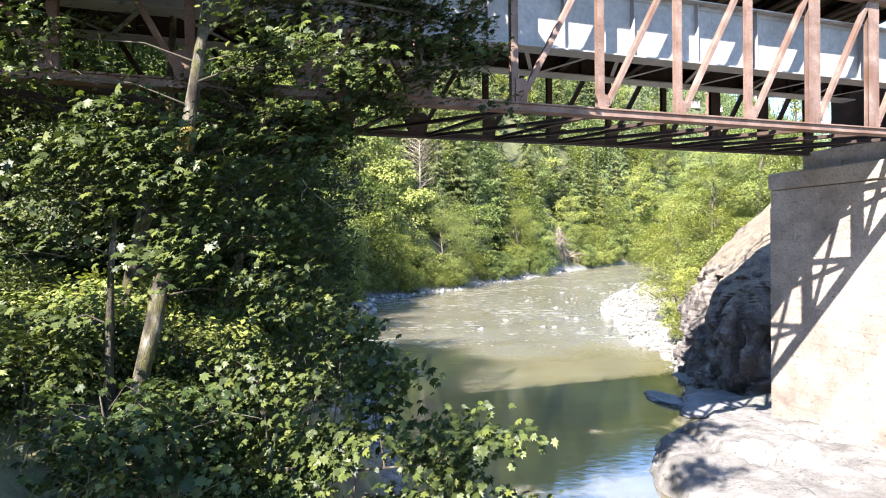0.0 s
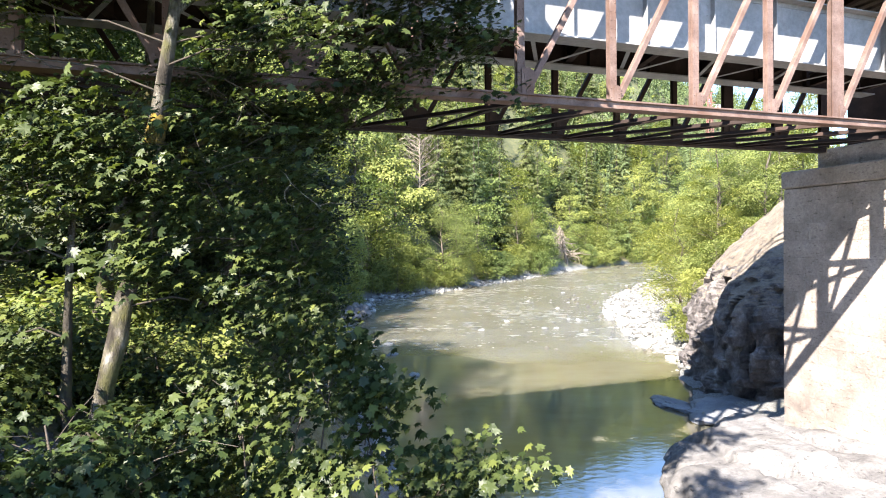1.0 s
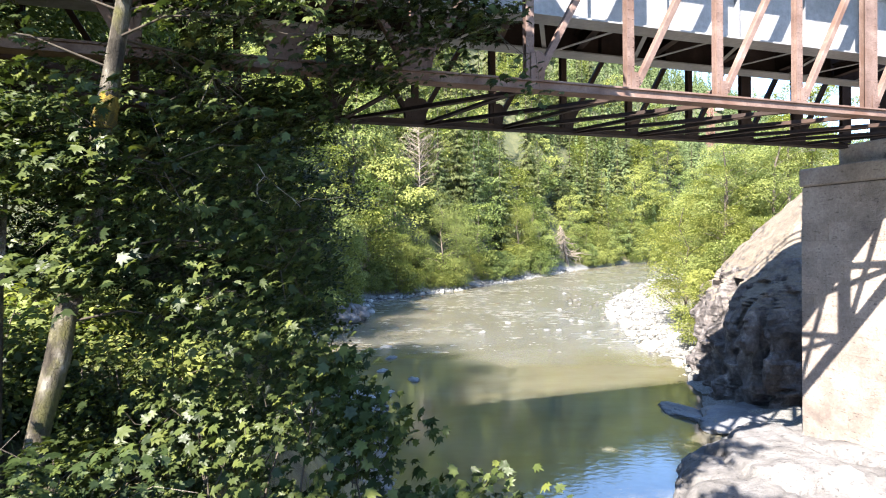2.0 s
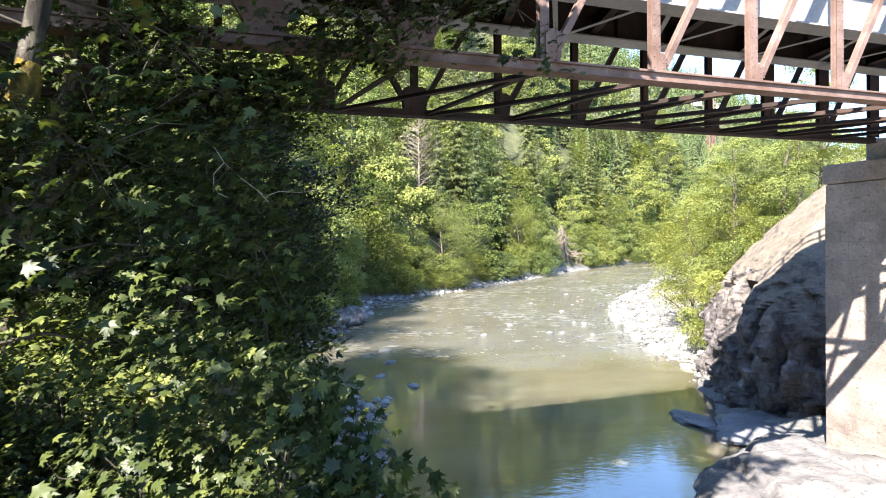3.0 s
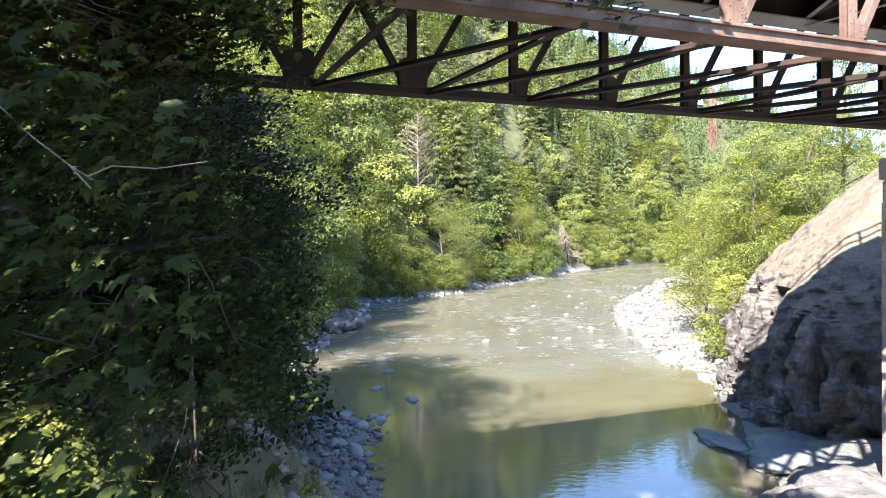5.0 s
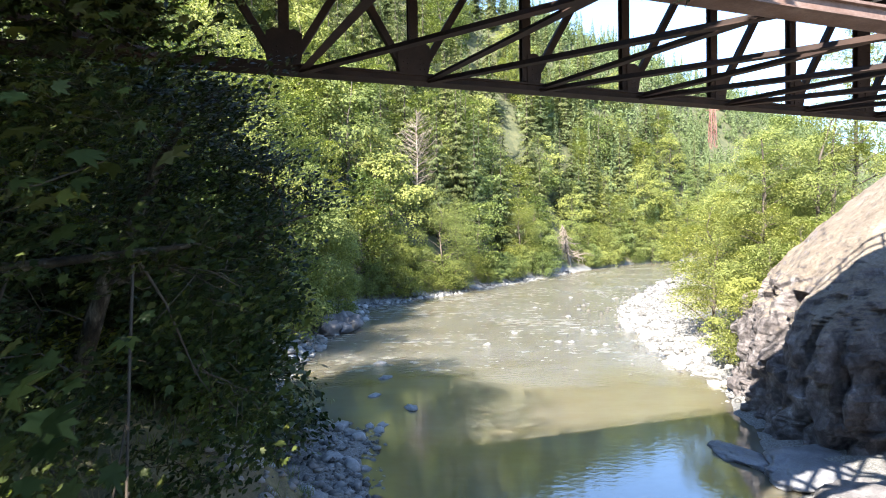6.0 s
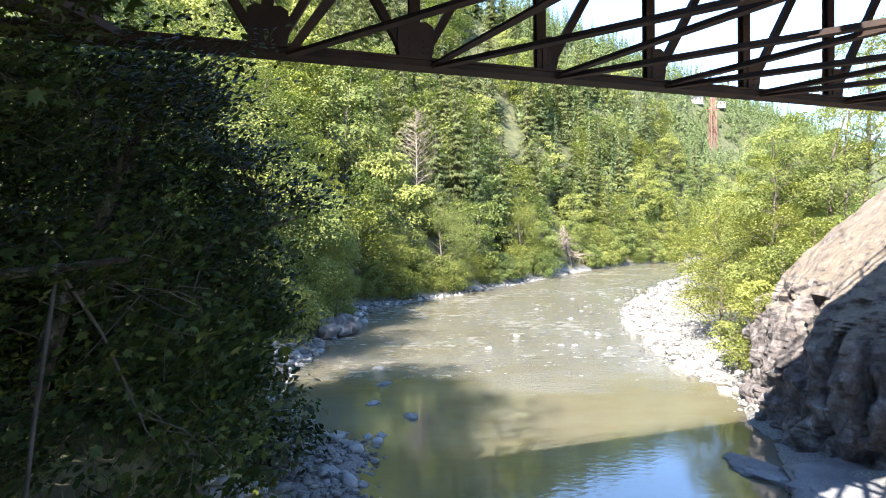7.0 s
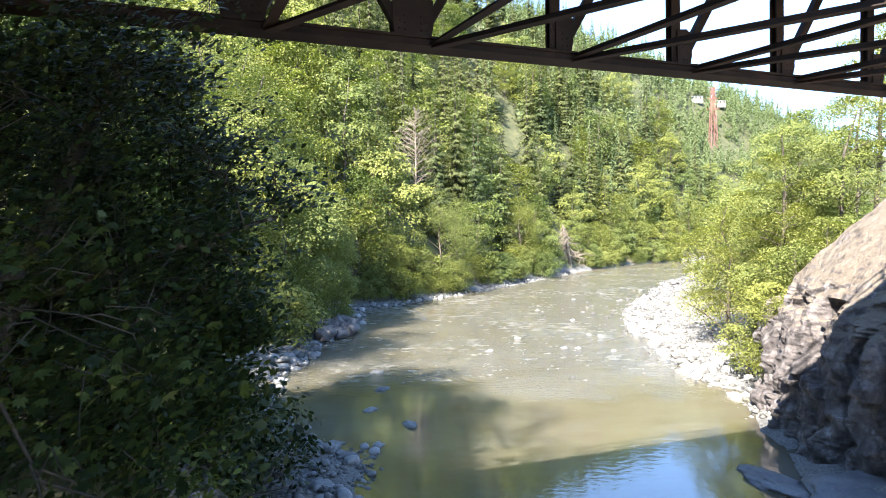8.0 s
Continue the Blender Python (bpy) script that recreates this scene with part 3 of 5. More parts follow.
build_bridge()


def build_pier():
    pier = base("bridge_pier", "pale stone bridge pier with projecting cap course, in dappled shade", "pier")
    ua, ub, va, vb = 17.1, 20.0, 8.2, 15.6
    bm = bmesh.new()
    add_beam(bm, bp((ua + ub) / 2, va + 0.03, 4.0), bp((ua + ub) / 2, vb - 0.03, 4.0), ub - ua - 0.06, 9.2)
    part("core", bm, MORTAR, pier)
    bm = bmesh.new()
    add_beam(bm, bp((ua + ub) / 2, va - 0.07, 8.87), bp((ua + ub) / 2, vb + 0.07, 8.87), ub - ua + 0.16, 0.56)
    bmesh.ops.bevel(bm, geom=bm.edges[:], offset=0.04, segments=1, affect="EDGES")
    part("cap_course", bm, STONE, pier)
    bm = bmesh.new()
    add_beam(bm, bp((ua + ub) / 2 + 0.1, va + 0.2, 9.45), bp((ua + ub) / 2 + 0.1, vb - 1.0, 9.45), ub - ua - 0.3, 0.6)
    bmesh.ops.bevel(bm, geom=bm.edges[:], offset=0.03, segments=1, affect="EDGES")
    part("bearing_block", bm, STONE, pier)
    # End wall lying in shadow; the shadow is put into its dark rust colour.
    bm = bmesh.new()
    add_beam(bm, bp(19.2, va + 0.5, 11.1), bp(19.2, vb - 1.1, 11.1), 1.4, 2.7)
    bmesh.ops.bevel(bm, geom=bm.edges[:], offset=0.03, segments=1, affect="EDGES")
    part("back_wall", bm, RUST_SHADED, pier, "wall above the bearing block, its shade put into a dark colour")
    rng = random.Random(5)
    z = -0.4
    row = 0
    while z < 8.55:
        h = min(0.56, 8.58 - z)
        for face in ("span", "far"):
            lo, hi = (va, vb) if face == "span" else (ua, ub)
            s = lo - (0.45 if row % 2 else 0.0)
            while s < hi:
                L = rng.uniform(0.75, 1.15)
                a, b = max(s, lo), min(s + L, hi)
                if b - a > 0.12:
                    bm = bmesh.new()
                    pr = rng.uniform(0.0, 0.014)
                    if face == "span":
                        add_beam(bm, bp(ua + 0.07 - pr, a + 0.003, z + h / 2), bp(ua + 0.07 - pr, b - 0.003, z + h / 2), 0.2, h - 0.007)
                    else:
                        add_beam(bm, bp(a + 0.2, vb - 0.07 + pr, z + h / 2), bp(b - 0.01, vb - 0.07 + pr, z + h / 2), 0.2, h - 0.007)
                    part("stone_block", bm, STONE, pier)
                s += L
        z += h
        row += 1


build_pier()


# ---------------------------------------------------------------- rocks
def rough_ball(rng, rx, ry, rz, sub=3, amp=0.25, flat=0.35):
    bm = bmesh.new()
    bmesh.ops.create_icosphere(bm, subdivisions=sub, radius=1.0)
    off = Vector((rng.uniform(-50, 50), rng.uniform(-50, 50), rng.uniform(-50, 50)))
    for v in bm.verts:
        c = v.co.normalized()
        d = noise.fractal(c * 1.3 + off, 0.8, 2.0, 4) * amp
        e = noise.cell(c * 1.9 + off) * amp * 0.5
        v.co = c * (1 + d + e)
        v.co.x, v.co.y, v.co.z = v.co.x * rx, v.co.y * ry, v.co.z * rz
        if v.co.z < -flat * rz:
            v.co.z = -flat * rz + (v.co.z + flat * rz) * 0.3
    return bm


def rock_thing(name, label, x, y, z, rx, ry, rz, turn, seed, material, group="", sub=3, amp=0.25):
    bm = rough_ball(random.Random(seed), rx, ry, rz, sub, amp)
    me = bpy.data.meshes.new(name)
    bm.to_mesh(me)
    bm.free()
    me.materials.append(material)
    me.shade_smooth()
    ob = new(name, me)
    ob.matrix_basis = pose(x, y, z, 0, 0, turn)
    return tagged(ob, label, "rock", group)


def build_outcrop():
    """Cliff with dark river face and sandy top."""
    cx, cy = 20.0, 29.0
    outline = [(11.9, 24.3), (12.2, 27.0), (12.9, 30.0), (13.7, 32.6), (15.2, 34.6), (19, 36.5), (25, 36), (28, 30), (27, 23), (20, 21.3), (16.3, 22.6), (13.6, 23.4)]
    angs = [math.atan2(y - cy, x - cx) % (2 * math.pi) for x, y in outline]
    rads = [math.hypot(x - cx, y - cy) for x, y in outline]
    order = sorted(range(len(angs)), key=lambda i: angs[i])
    A = [angs[i] for i in order]
    R = [rads[i] for i in order]
    A2, R2 = [A[-1] - 2 * math.pi] + A + [A[0] + 2 * math.pi], [R[-1]] + R + [R[0]]
    prof = [(1.04, -0.6), (1.03, 0.3), (1.02, 1.2), (1.015, 2.2), (1.0, 3.2), (0.965, 4.2), (0.91, 5.0), (0.83, 5.8), (0.74, 6.6), (0.64, 7.4), (0.52, 8.2), (0.38, 9.1), (0.2, 10.2), (0.0, 11.0)]
    P = np.linspace(0, len(prof) - 1, 150)
    nseg = 480
    verts, spots = [], []
    shift = np.zeros((len(P), nseg))
    for i, pv in enumerate(P):
        k = np.interp(pv, range(len(prof)), [p[0] for p in prof])
        z = np.interp(pv, range(len(prof)), [p[1] for p in prof])
        for j in range(nseg):
            a = 2 * math.pi * j / nseg
            r = np.interp(a, A2, R2) * k
            x, y = cx + r * math.cos(a), cy + r * math.sin(a)
            q = Vector((x, y, z))
            steep = sstep(0.82, 0.945, k)
            cell = Vector((x * 0.50, y * 0.50 + 0.10 * z, z * 0.26))
            dist, pts = noise.voronoi(cell + noise.noise_vector(q * 0.5) * 0.12)
            crack = min(1.0, (dist[1] - dist[0]) * 7.0)
            lean = noise.noise_vector(pts[0] * 5.1)
            small = Vector((x * 1.5, y * 1.5 + 0.2 * z, z * 0.9))
            dist2, pts2 = noise.voronoi(small)
            lean2 = noise.noise_vector(pts2[0] * 3.7)
            chip = Vector((x * 3.1, y * 3.1, z * 2.2 + 0.3 * x))
            dist3, pts3 = noise.voronoi(chip)
            lean3 = noise.noise_vector(pts3[0] * 2.9)
            d = lean.dot(pts[0] - cell) * 1.1 + (noise.cell(pts[0] * 7.3) - 0.4) * 0.22 - (1 - crack) * 0.16 + lean2.dot(pts2[0] - small) * 0.75 + lean3.dot(pts3[0] - chip) * 0.22 + 0.2
            d = d * steep + noise.fractal(q * 0.22, 0.8, 2.1, 3) * 0.30 - abs(noise.noise(q * 0.9)) * (0.15 + 0.2 * steep) - abs(noise.noise(q * 2.3)) * (0.05 + 0.08 * steep) + noise.fractal(q * 2.6, 0.7, 2.1, 4) * 0.07
            # the deep upright fissure of the river face and the slanting crease beside its pale rib
            wander = noise.noise(Vector((z * 0.9, 3.1, 0.7))) * 0.035
            if z < 5.2:
                d -= 0.95 * math.exp(-((a - 3.70 - wander) / 0.018) ** 2) * sstep(5.2, 3.0, z)
                d -= 0.55 * math.exp(-((a - 3.14 - 0.045 * z - 2 * wander) / 0.045) ** 2)
            shift[i, j] = d
            spots.append((x, y, z, a, k, steep))
    shift = (np.roll(shift, 1, 1) + 2 * shift + np.roll(shift, -1, 1)) / 4
    for (x, y, z, a, k, steep), d in zip(spots, shift.ravel()):
        verts.append((x + math.cos(a) * d * k, y + math.sin(a) * d * k, z + d * (0.1 + 0.25 * (1 - steep))))
    cut = 84
    rock = base("rock_outcrop", "craggy dark brown rock outcrop with a sandy top beside the pier", "rock")
    for name, label, lo, hi in (("rock_face", "dark fissured rock face", 0, cut), ("sandy_top", "pale dry sandy crest", cut, len(P) - 1)):
        faces = []
        for i in range(hi - lo):
            for j in range(nseg):
                a, b = i * nseg + j, i * nseg + (j + 1) % nseg
                faces.append((a, b, b + nseg, a + nseg))
        child(new(name, mesh_of(name, verts[lo * nseg:(hi + 1) * nseg], faces, ROCK, False)), rock, label)


build_outcrop()


def build_shelf():
    """Low bedrock shelf between the pier's foot and the water: a worn flat top, a rounded steep edge."""
    cx, cy = 10.9, 17.4
    outline = [(6.3, 13.0), (6.1, 15.2), (6.4, 17.2), (7.0, 18.7), (7.8, 20.0), (9.2, 21.2), (10.9, 22.1), (12.8, 23.0), (14.8, 22.4), (15.6, 18), (14.5, 13), (11, 11.2), (8, 11.4)]
    ring = sorted((math.atan2(y - cy, x - cx) % (2 * math.pi), math.hypot(x - cx, y - cy)) for x, y in outline)
    A = [ring[-1][0] - 2 * math.pi] + [a for a, r in ring] + [ring[0][0] + 2 * math.pi]
    R = [ring[-1][1]] + [r for a, r in ring] + [ring[0][1]]
    prof = [(1.06, -0.9), (1.05, -0.3), (1.02, 0.1), (0.985, 0.42), (0.94, 0.62), (0.87, 0.76), (0.74, 0.84), (0.5, 0.92), (0.25, 1.0), (0.0, 1.0)]
    steps, nseg = 60, 240
    verts = []
    for i in range(steps):
        pv = (len(prof) - 1) * i / (steps - 1)
        k = np.interp(pv, range(len(prof)), [p[0] for p in prof])
        z = np.interp(pv, range(len(prof)), [p[1] for p in prof])
        for j in range(nseg):
            a = 2 * math.pi * j / nseg
            r = np.interp(a, A, R) * k
            x, y = cx + r * math.cos(a), cy + r * math.sin(a)
            q = Vector((x, y, z))
            dist, pts = noise.voronoi(Vector((x * 0.42 + 0.15 * y, y * 0.30, z * 0.2)))
            crack = min(1.0, (dist[1] - dist[0]) * 9.0)
            rise = (noise.cell(pts[0] * 6.1) - 0.5) * 0.20 - (1 - crack) * 0.10 + noise.fractal(q * 0.8, 0.8, 2.1, 4) * 0.12
            swell = noise.fractal(q * 0.45, 0.8, 2.0, 3) * 0.35 + noise.fractal(q * 1.9, 0.8, 2.0, 3) * 0.07
            w = min(1.0, k * 1.4)
            verts.append((x + math.cos(a) * swell * w, y + math.sin(a) * swell * w, z + rise * (0.35 if z < 0.3 else 1.0)))
    shelf = base("rock_shelf", "pale worn bedrock shelf at the foot of the stone pier", "rock")
    cut = 32
    for name, lo, hi in (("steep_edge", 0, cut), ("worn_top", cut, steps - 1)):
        faces = [(i * nseg + j, i * nseg + (j + 1) % nseg, (i + 1) * nseg + (j + 1) % nseg, (i + 1) * nseg + j) for i in range(hi - lo) for j in range(nseg)]
        child(new(name, mesh_of(name, verts[lo * nseg:(hi + 1) * nseg], faces, BOULDER, True)), shelf)


build_shelf()
rock_thing("rock_ledge", "flat grey rock shelf at the foot of the outcrop", 11.2, 23.6, 0.05, 2.0, 1.4, 0.45, 40, 11, SLATE, sub=5, amp=0.2)
rock_thing("rock_slab", "low grey stone slab lying in the water", 9.55, 24.9, 0.0, 1.25, 0.62, 0.20, -76, 23, SLATE, sub=4, amp=0.3)

rock_thing("boulder", "dark mossy boulder on the bank below the maples", -4.5, 6.2, 4.75, 0.7, 0.5, 0.45, 30, 41, BOULDER, sub=4, amp=0.3)


def build_stones():
    rng = random.Random(17)
    proto = []
    for i in range(6):
        for m in (PEBBLE, WHITE_STONE):
            bm = rough_ball(rng, 1, rng.uniform(0.6, 0.9), rng.uniform(0.4, 0.65), 2, 0.3)
            me = bpy.data.meshes.new("stone")
            bm.to_mesh(me)
            bm.free()
            me.materials.append(m)
            me.shade_smooth()
            proto.append(me)

    def put(x, y, z, s, white, label, group):
        ob = new("stone", rng.choice(proto[1::2] if white else proto[0::2]))
        ob.matrix_basis = pose(x, y, z, rng.uniform(-15, 15), rng.uniform(-15, 15), rng.uniform(0, 360)) @ Matrix.Diagonal((s, s, s, 1))
        tagged(ob, label, "stone", group)

    for i in range(190):
        y = rng.uniform(19, 50) if i < 150 else rng.uniform(50, 82)
        x = np.interp(y, LEFT_Y, LEFT_X) + rng.uniform(-3.2, 0.5)
        put(x, y, max(0.0, height(x, y)) + 0.02, rng.choice((0.12, 0.16, 0.2, 0.26, 0.38)) * (1 if y < 40 else 1.5), y > 60, "grey stone on the river's edge", "stones on the shore")
    for i in range(24):
        y = rng.uniform(44, 90)
        mid = np.interp(y, RIGHT_Y, RIGHT_X)
        x = mid - abs(rng.gauss(0, 5.5)) - 0.5
        put(x, y, -0.05, rng.uniform(0.14, 0.34), False, "pale stone standing out of the shallow rapids", "stones in the rapids")
    for i in range(60):
        y = rng.uniform(33, 60)
        x = np.interp(y, RIGHT_Y, RIGHT_X) + rng.uniform(-0.6, 2.5)
        put(x, y, max(0.0, height(x, y)), rng.uniform(0.2, 0.5), True, "pale stone on the gravel bar", "stones on the bar")


build_stones()
for sx, sy, ss in ((-1.55, 30.9, 0.42), (-3.4, 33.0, 0.35), (-3.2, 36.5, 0.4), (-2.6, 28.6, 0.33), (-3.9, 40.2, 0.4)):
    rock_thing("stone", "flat dark grey stone in the shaded shallows", sx, sy, 0.0, ss, ss * 0.6, ss * 0.35, 40 * sx, int(sy * 10), PEBBLE, "stones in the shallows", 3, 0.3)
for bx, by, bs, seed in ((-8.3, 53.5, 1.1, 31), (-9.3, 52.2, 1.3, 32), (-8.0, 51.6, 0.7, 33), (-10.2, 54.4, 1.2, 34), (-7.5, 53.0, 0.75, 35), (-7.9, 54.6, 0.95, 36), (-8.8, 50.6, 0.8, 37)):
    rock_thing("boulder", "angular grey boulder in a heap on the shore", bx, by, 0.35, bs, bs * 0.75, bs * 0.8, seed * 40, seed, BOULDER, "heaped boulders", 3, 0.5)


def build_gravel(name, label, spots, material):
    """Many small stones as one mesh."""
    rng = np.random.default_rng(len(spots))
    oct_v = np.array([(1, 0, 0), (0.3, 0.95, 0), (-0.8, 0.6, 0), (-0.8, -0.6, 0), (0.3, -0.95, 0), (0.15, 0.1, 0.75), (-0.2, -0.1, 0.7), (0, 0, -0.5)])
    oct_t = np.array([(0, 1, 5), (1, 2, 5), (2, 6, 5), (2, 3, 6), (3, 4, 6), (4, 5, 6), (4, 0, 5), (1, 0, 7), (2, 1, 7), (3, 2, 7), (4, 3, 7), (0, 4, 7)])
    n = len(spots)
    pts = np.array([q[:3] for q in spots])
    sz = np.array([q[3] for q in spots])
    a = rng.uniform(0, 6.28, n)
    sc = rng.uniform(0.7, 1.25, (n, 1, 3)) * np.array((1, 0.8, 0.75))
    v = (oct_v[None] + rng.normal(0, 0.10, (n, 8, 3))) * sc * sz[:, None, None]
    ca, sa = np.cos(a)[:, None], np.sin(a)[:, None]
    v = np.stack([v[:, :, 0] * ca - v[:, :, 1] * sa, v[:, :, 0] * sa + v[:, :, 1] * ca, v[:, :, 2]], 2) + pts[:, None]
    t = oct_t[None] + (np.arange(n) * 8)[:, None, None]
    tagged(new(name, fast_mesh(name, v.reshape(-1, 3), t.reshape(-1, 3), material)), label, "gravel", kind="stuff")


def shore_spots(seed, count, ys, side, lo, hi, sizes):
    rng = random.Random(seed)
    out = []
    while len(out) < count:
        y = rng.uniform(*ys)
        if side < 0:
            x = float(np.interp(y, LEFT_Y, LEFT_X)) - rng.uniform(lo, hi)
        else:
            x = float(np.interp(y, RIGHT_Y, RIGHT_X)) + rng.uniform(lo, hi)
        z = height(x, y)
        if z < -0.22:
            continue
        out.append((x, y, max(z, -0.06), rng.uniform(*sizes) * rng.uniform(0.35, 1.0)))
    return out


build_gravel("shore_gravel", "grey stones and gravel along the shaded shore", shore_spots(3, 3300, (15, 52), -1, -1.2, 3.2, (0.06, 0.26)) + shore_spots(4, 2600, (50, 135), -1, -0.5, 3.0, (0.15, 0.45)), PEBBLE_BED)
def rapid_spots(seed, count):
    rng = random.Random(seed)
    out = []
    for i in range(count):
        y = rng.uniform(36, 95)
        x = float(np.interp(y, RIGHT_Y, RIGHT_X)) - abs(rng.gauss(0, 3.4)) + 0.6
        out.append((x, y, -0.03, rng.uniform(0.10, 0.30) * (1 if y < 60 else 1.3)))
    return out


build_gravel("rapids_gravel", "pale cobbles breaking the surface of the shallow rapids", rapid_spots(12, 60), RAPID_BED)
build_gravel("bar_gravel", "sunlit pale cobbles of the gravel bar", shore_spots(5, 4200, (31, 75), 1, -1.2, 4.5, (0.07, 0.30)) + shore_spots(6, 1500, (75, 130), 1, -2.0, 5.0, (0.2, 0.6)), PALE_BED)


# ---------------------------------------------------------------- trees
def branchy(rng, h, spread, first=0.3, count=9, r0=0.16):
    """Trunk and limbs of an upright tree; returns tubes and limb tips."""
    lean = Vector((rng.normal(0, 0.05), rng.normal(0, 0.05), 0))
    pts = [Vector((0, 0, -0.4)) if i == 0 else Vector((rng.normal(0, 0.02 * h) * i / 6, rng.normal(0, 0.02 * h) * i / 6, h * 0.9 * i / 6)) + lean * h * i / 6 for i in range(7)]
    tubes = [tube(pts, [r0 * (1 - 0.13 * i) for i in range(7)], 7)]
    tips = []
    for k in range(count):
        f = first + (0.95 - first) * k / count
        s = f * 6
        i = min(5, int(s))
        p = pts[i].lerp(pts[i + 1], s - i)
        g = k * 2.4 + rng.uniform(-0.4, 0.4)
        L = spread * (1.05 - 0.62 * f) * rng.uniform(0.7, 1.2)
        d = Vector((math.cos(g), math.sin(g), rng.uniform(0.25, 0.75)))
        mid = p + d * L * 0.5 + Vector((0, 0, 0.06 * L))
        end = p + d * L
        tubes.append(tube([p, mid, end], [r0 * 0.45 * (1.1 - f), r0 * 0.3 * (1.1 - f), r0 * 0.08], 5))
        tips += [(mid, L * 0.30), (end, L * 0.27), (p + d * L * 0.75 + Vector((rng.normal(0, 0.2), rng.normal(0, 0.2), rng.normal(0, 0.12))) * L, L * 0.22)]
    tips.append((pts[-1], spread * 0.4))
    return tubes, tips


def broadleaf_meshes(seed, h, spread, leaves, size, material, first=0.25, count=11, shape=(LEAFLET, LEAFLET_T), lobes=22, lobe=1.0):
    """A crown of billowing lobes carried by limbs; each lobe is leafy on its outside, with gaps between."""
    rng = np.random.default_rng(seed)
    tubes, tips = branchy(rng, h, spread * 0.8, first, count, 0.011 * h + 0.02)
    tv, tf = join_tubes(tubes)
    trunk = fast_mesh("trunk", tv, tf, BARK_FAR, True)
    f = np.linspace(first + 0.05, 0.90, lobes) + rng.normal(0, 0.03, lobes)
    prof = np.sin(np.clip((f - first + 0.25) / (1.30 - first), 0, 1) * math.pi) ** 0.7
    a = np.arange(lobes) * 2.4 + rng.uniform(-0.5, 0.5, lobes)
    R = spread * prof * rng.uniform(0.35, 0.85, lobes)
    lc = np.stack([R * np.cos(a), R * np.sin(a), f * h], 1)
    lr = lobe * spread * rng.uniform(0.22, 0.42, lobes) * (0.55 + 0.5 * prof)
    pick = rng.choice(lobes, leaves, p=lr ** 2 / (lr ** 2).sum())
    dirs = rng.normal(0, 1, (leaves, 3)) + np.array((-0.12, -0.22, 0.85))
    dirs /= np.linalg.norm(dirs, axis=1, keepdims=True)
    bump_ = 1 + 0.16 * np.sin(dirs[:, :1] * 11 + pick[:, None]) + 0.14 * np.sin(dirs[:, 1:2] * 13 + 2 * pick[:, None]) + 0.12 * np.sin(dirs[:, 2:] * 17)
    pts = lc[pick] + dirs * lr[pick][:, None] * bump_ * (1 - 0.35 * rng.random((leaves, 1)) ** 2) * np.array((1.15, 1.15, 0.72))
    ups = dirs * 0.8 + np.array((-0.2, -0.34, 0.5))
    v, t = scatter_leaves(rng, pts, ups, rng.uniform(0.6, 1.3, leaves) * size, *shape, 0.34)
    return trunk, fast_mesh("crown", v, t, material)


TWIG = np.array([(-0.13, 0.05, 0.0), (0.13, 0.0, 0.0), (0, 1.0, -0.12)])


def conifer_meshes(seed, h, spread, material):
    """Tiers of drooping boughs, uneven and broken, round a straight stem."""
    rng = np.random.default_rng(seed)
    tv, tf = tube([(0, 0, -0.5), (0, 0, h * 0.5), (0, 0, h)], [0.012 * h, 0.007 * h, 0.02], 6)
    trunk = fast_mesh("trunk", np.array([tuple(p) for p in tv]), np.array(tf), BARK_SPRUCE, True)
    pts, ups, sizes, outs = [], [], [], []
    tiers = int(h * 1.45)
    for i in range(tiers):
        f = 0.08 + 0.90 * i / tiers
        R = spread * (1.03 - f) ** 0.8 * rng.uniform(0.8, 1.15)
        turn = rng.uniform(0, 6.28)
        boughs = max(4, int(9 * (1.15 - f)))
        for g in range(boughs):
            a = turn + 2 * math.pi * g / boughs + rng.normal(0, 0.2)
            L = R * rng.uniform(0.55, 1.12)
            steps = max(3, int(L / 0.26))
            lift = rng.normal(0, 0.42)
            for q in range(steps + 1):
                k = (q + 0.5) / (steps + 0.5)
                z = f * h + lift - 0.50 * L * k + 0.26 * L * k * k
                for e in ((-1, 1) if q < steps else (0,)):
                    b = a + e * (1.05 - 0.5 * k)
                    l = min(1.0, 0.35 + 0.25 * L * (1.1 - 0.7 * k))
                    pts.append((L * k * math.cos(a) + 0.4 * l * math.cos(b), L * k * math.sin(a) + 0.4 * l * math.sin(b), z - 0.15 * l))
                    ups.append((math.cos(a) * 0.7, math.sin(a) * 0.7, 0.8))
                    outs.append((math.cos(b), math.sin(b), -0.75))
                    sizes.append(l)
    v, t = scatter_leaves(rng, np.array(pts), np.array(ups), np.array(sizes) * rng.uniform(0.7, 1.3, len(pts)), TWIG, LEAFLET_T, 0.34, np.array(outs))
    return trunk, fast_mesh("crown", v, t, material)


def tree_thing(name, label, meshes, m, group=""):
    t = base(name, label, "tree", group)
    child(new("trunk", meshes[0]), t)
    child(new("crown", meshes[1]), t)
    t.matrix_basis = m
    return t


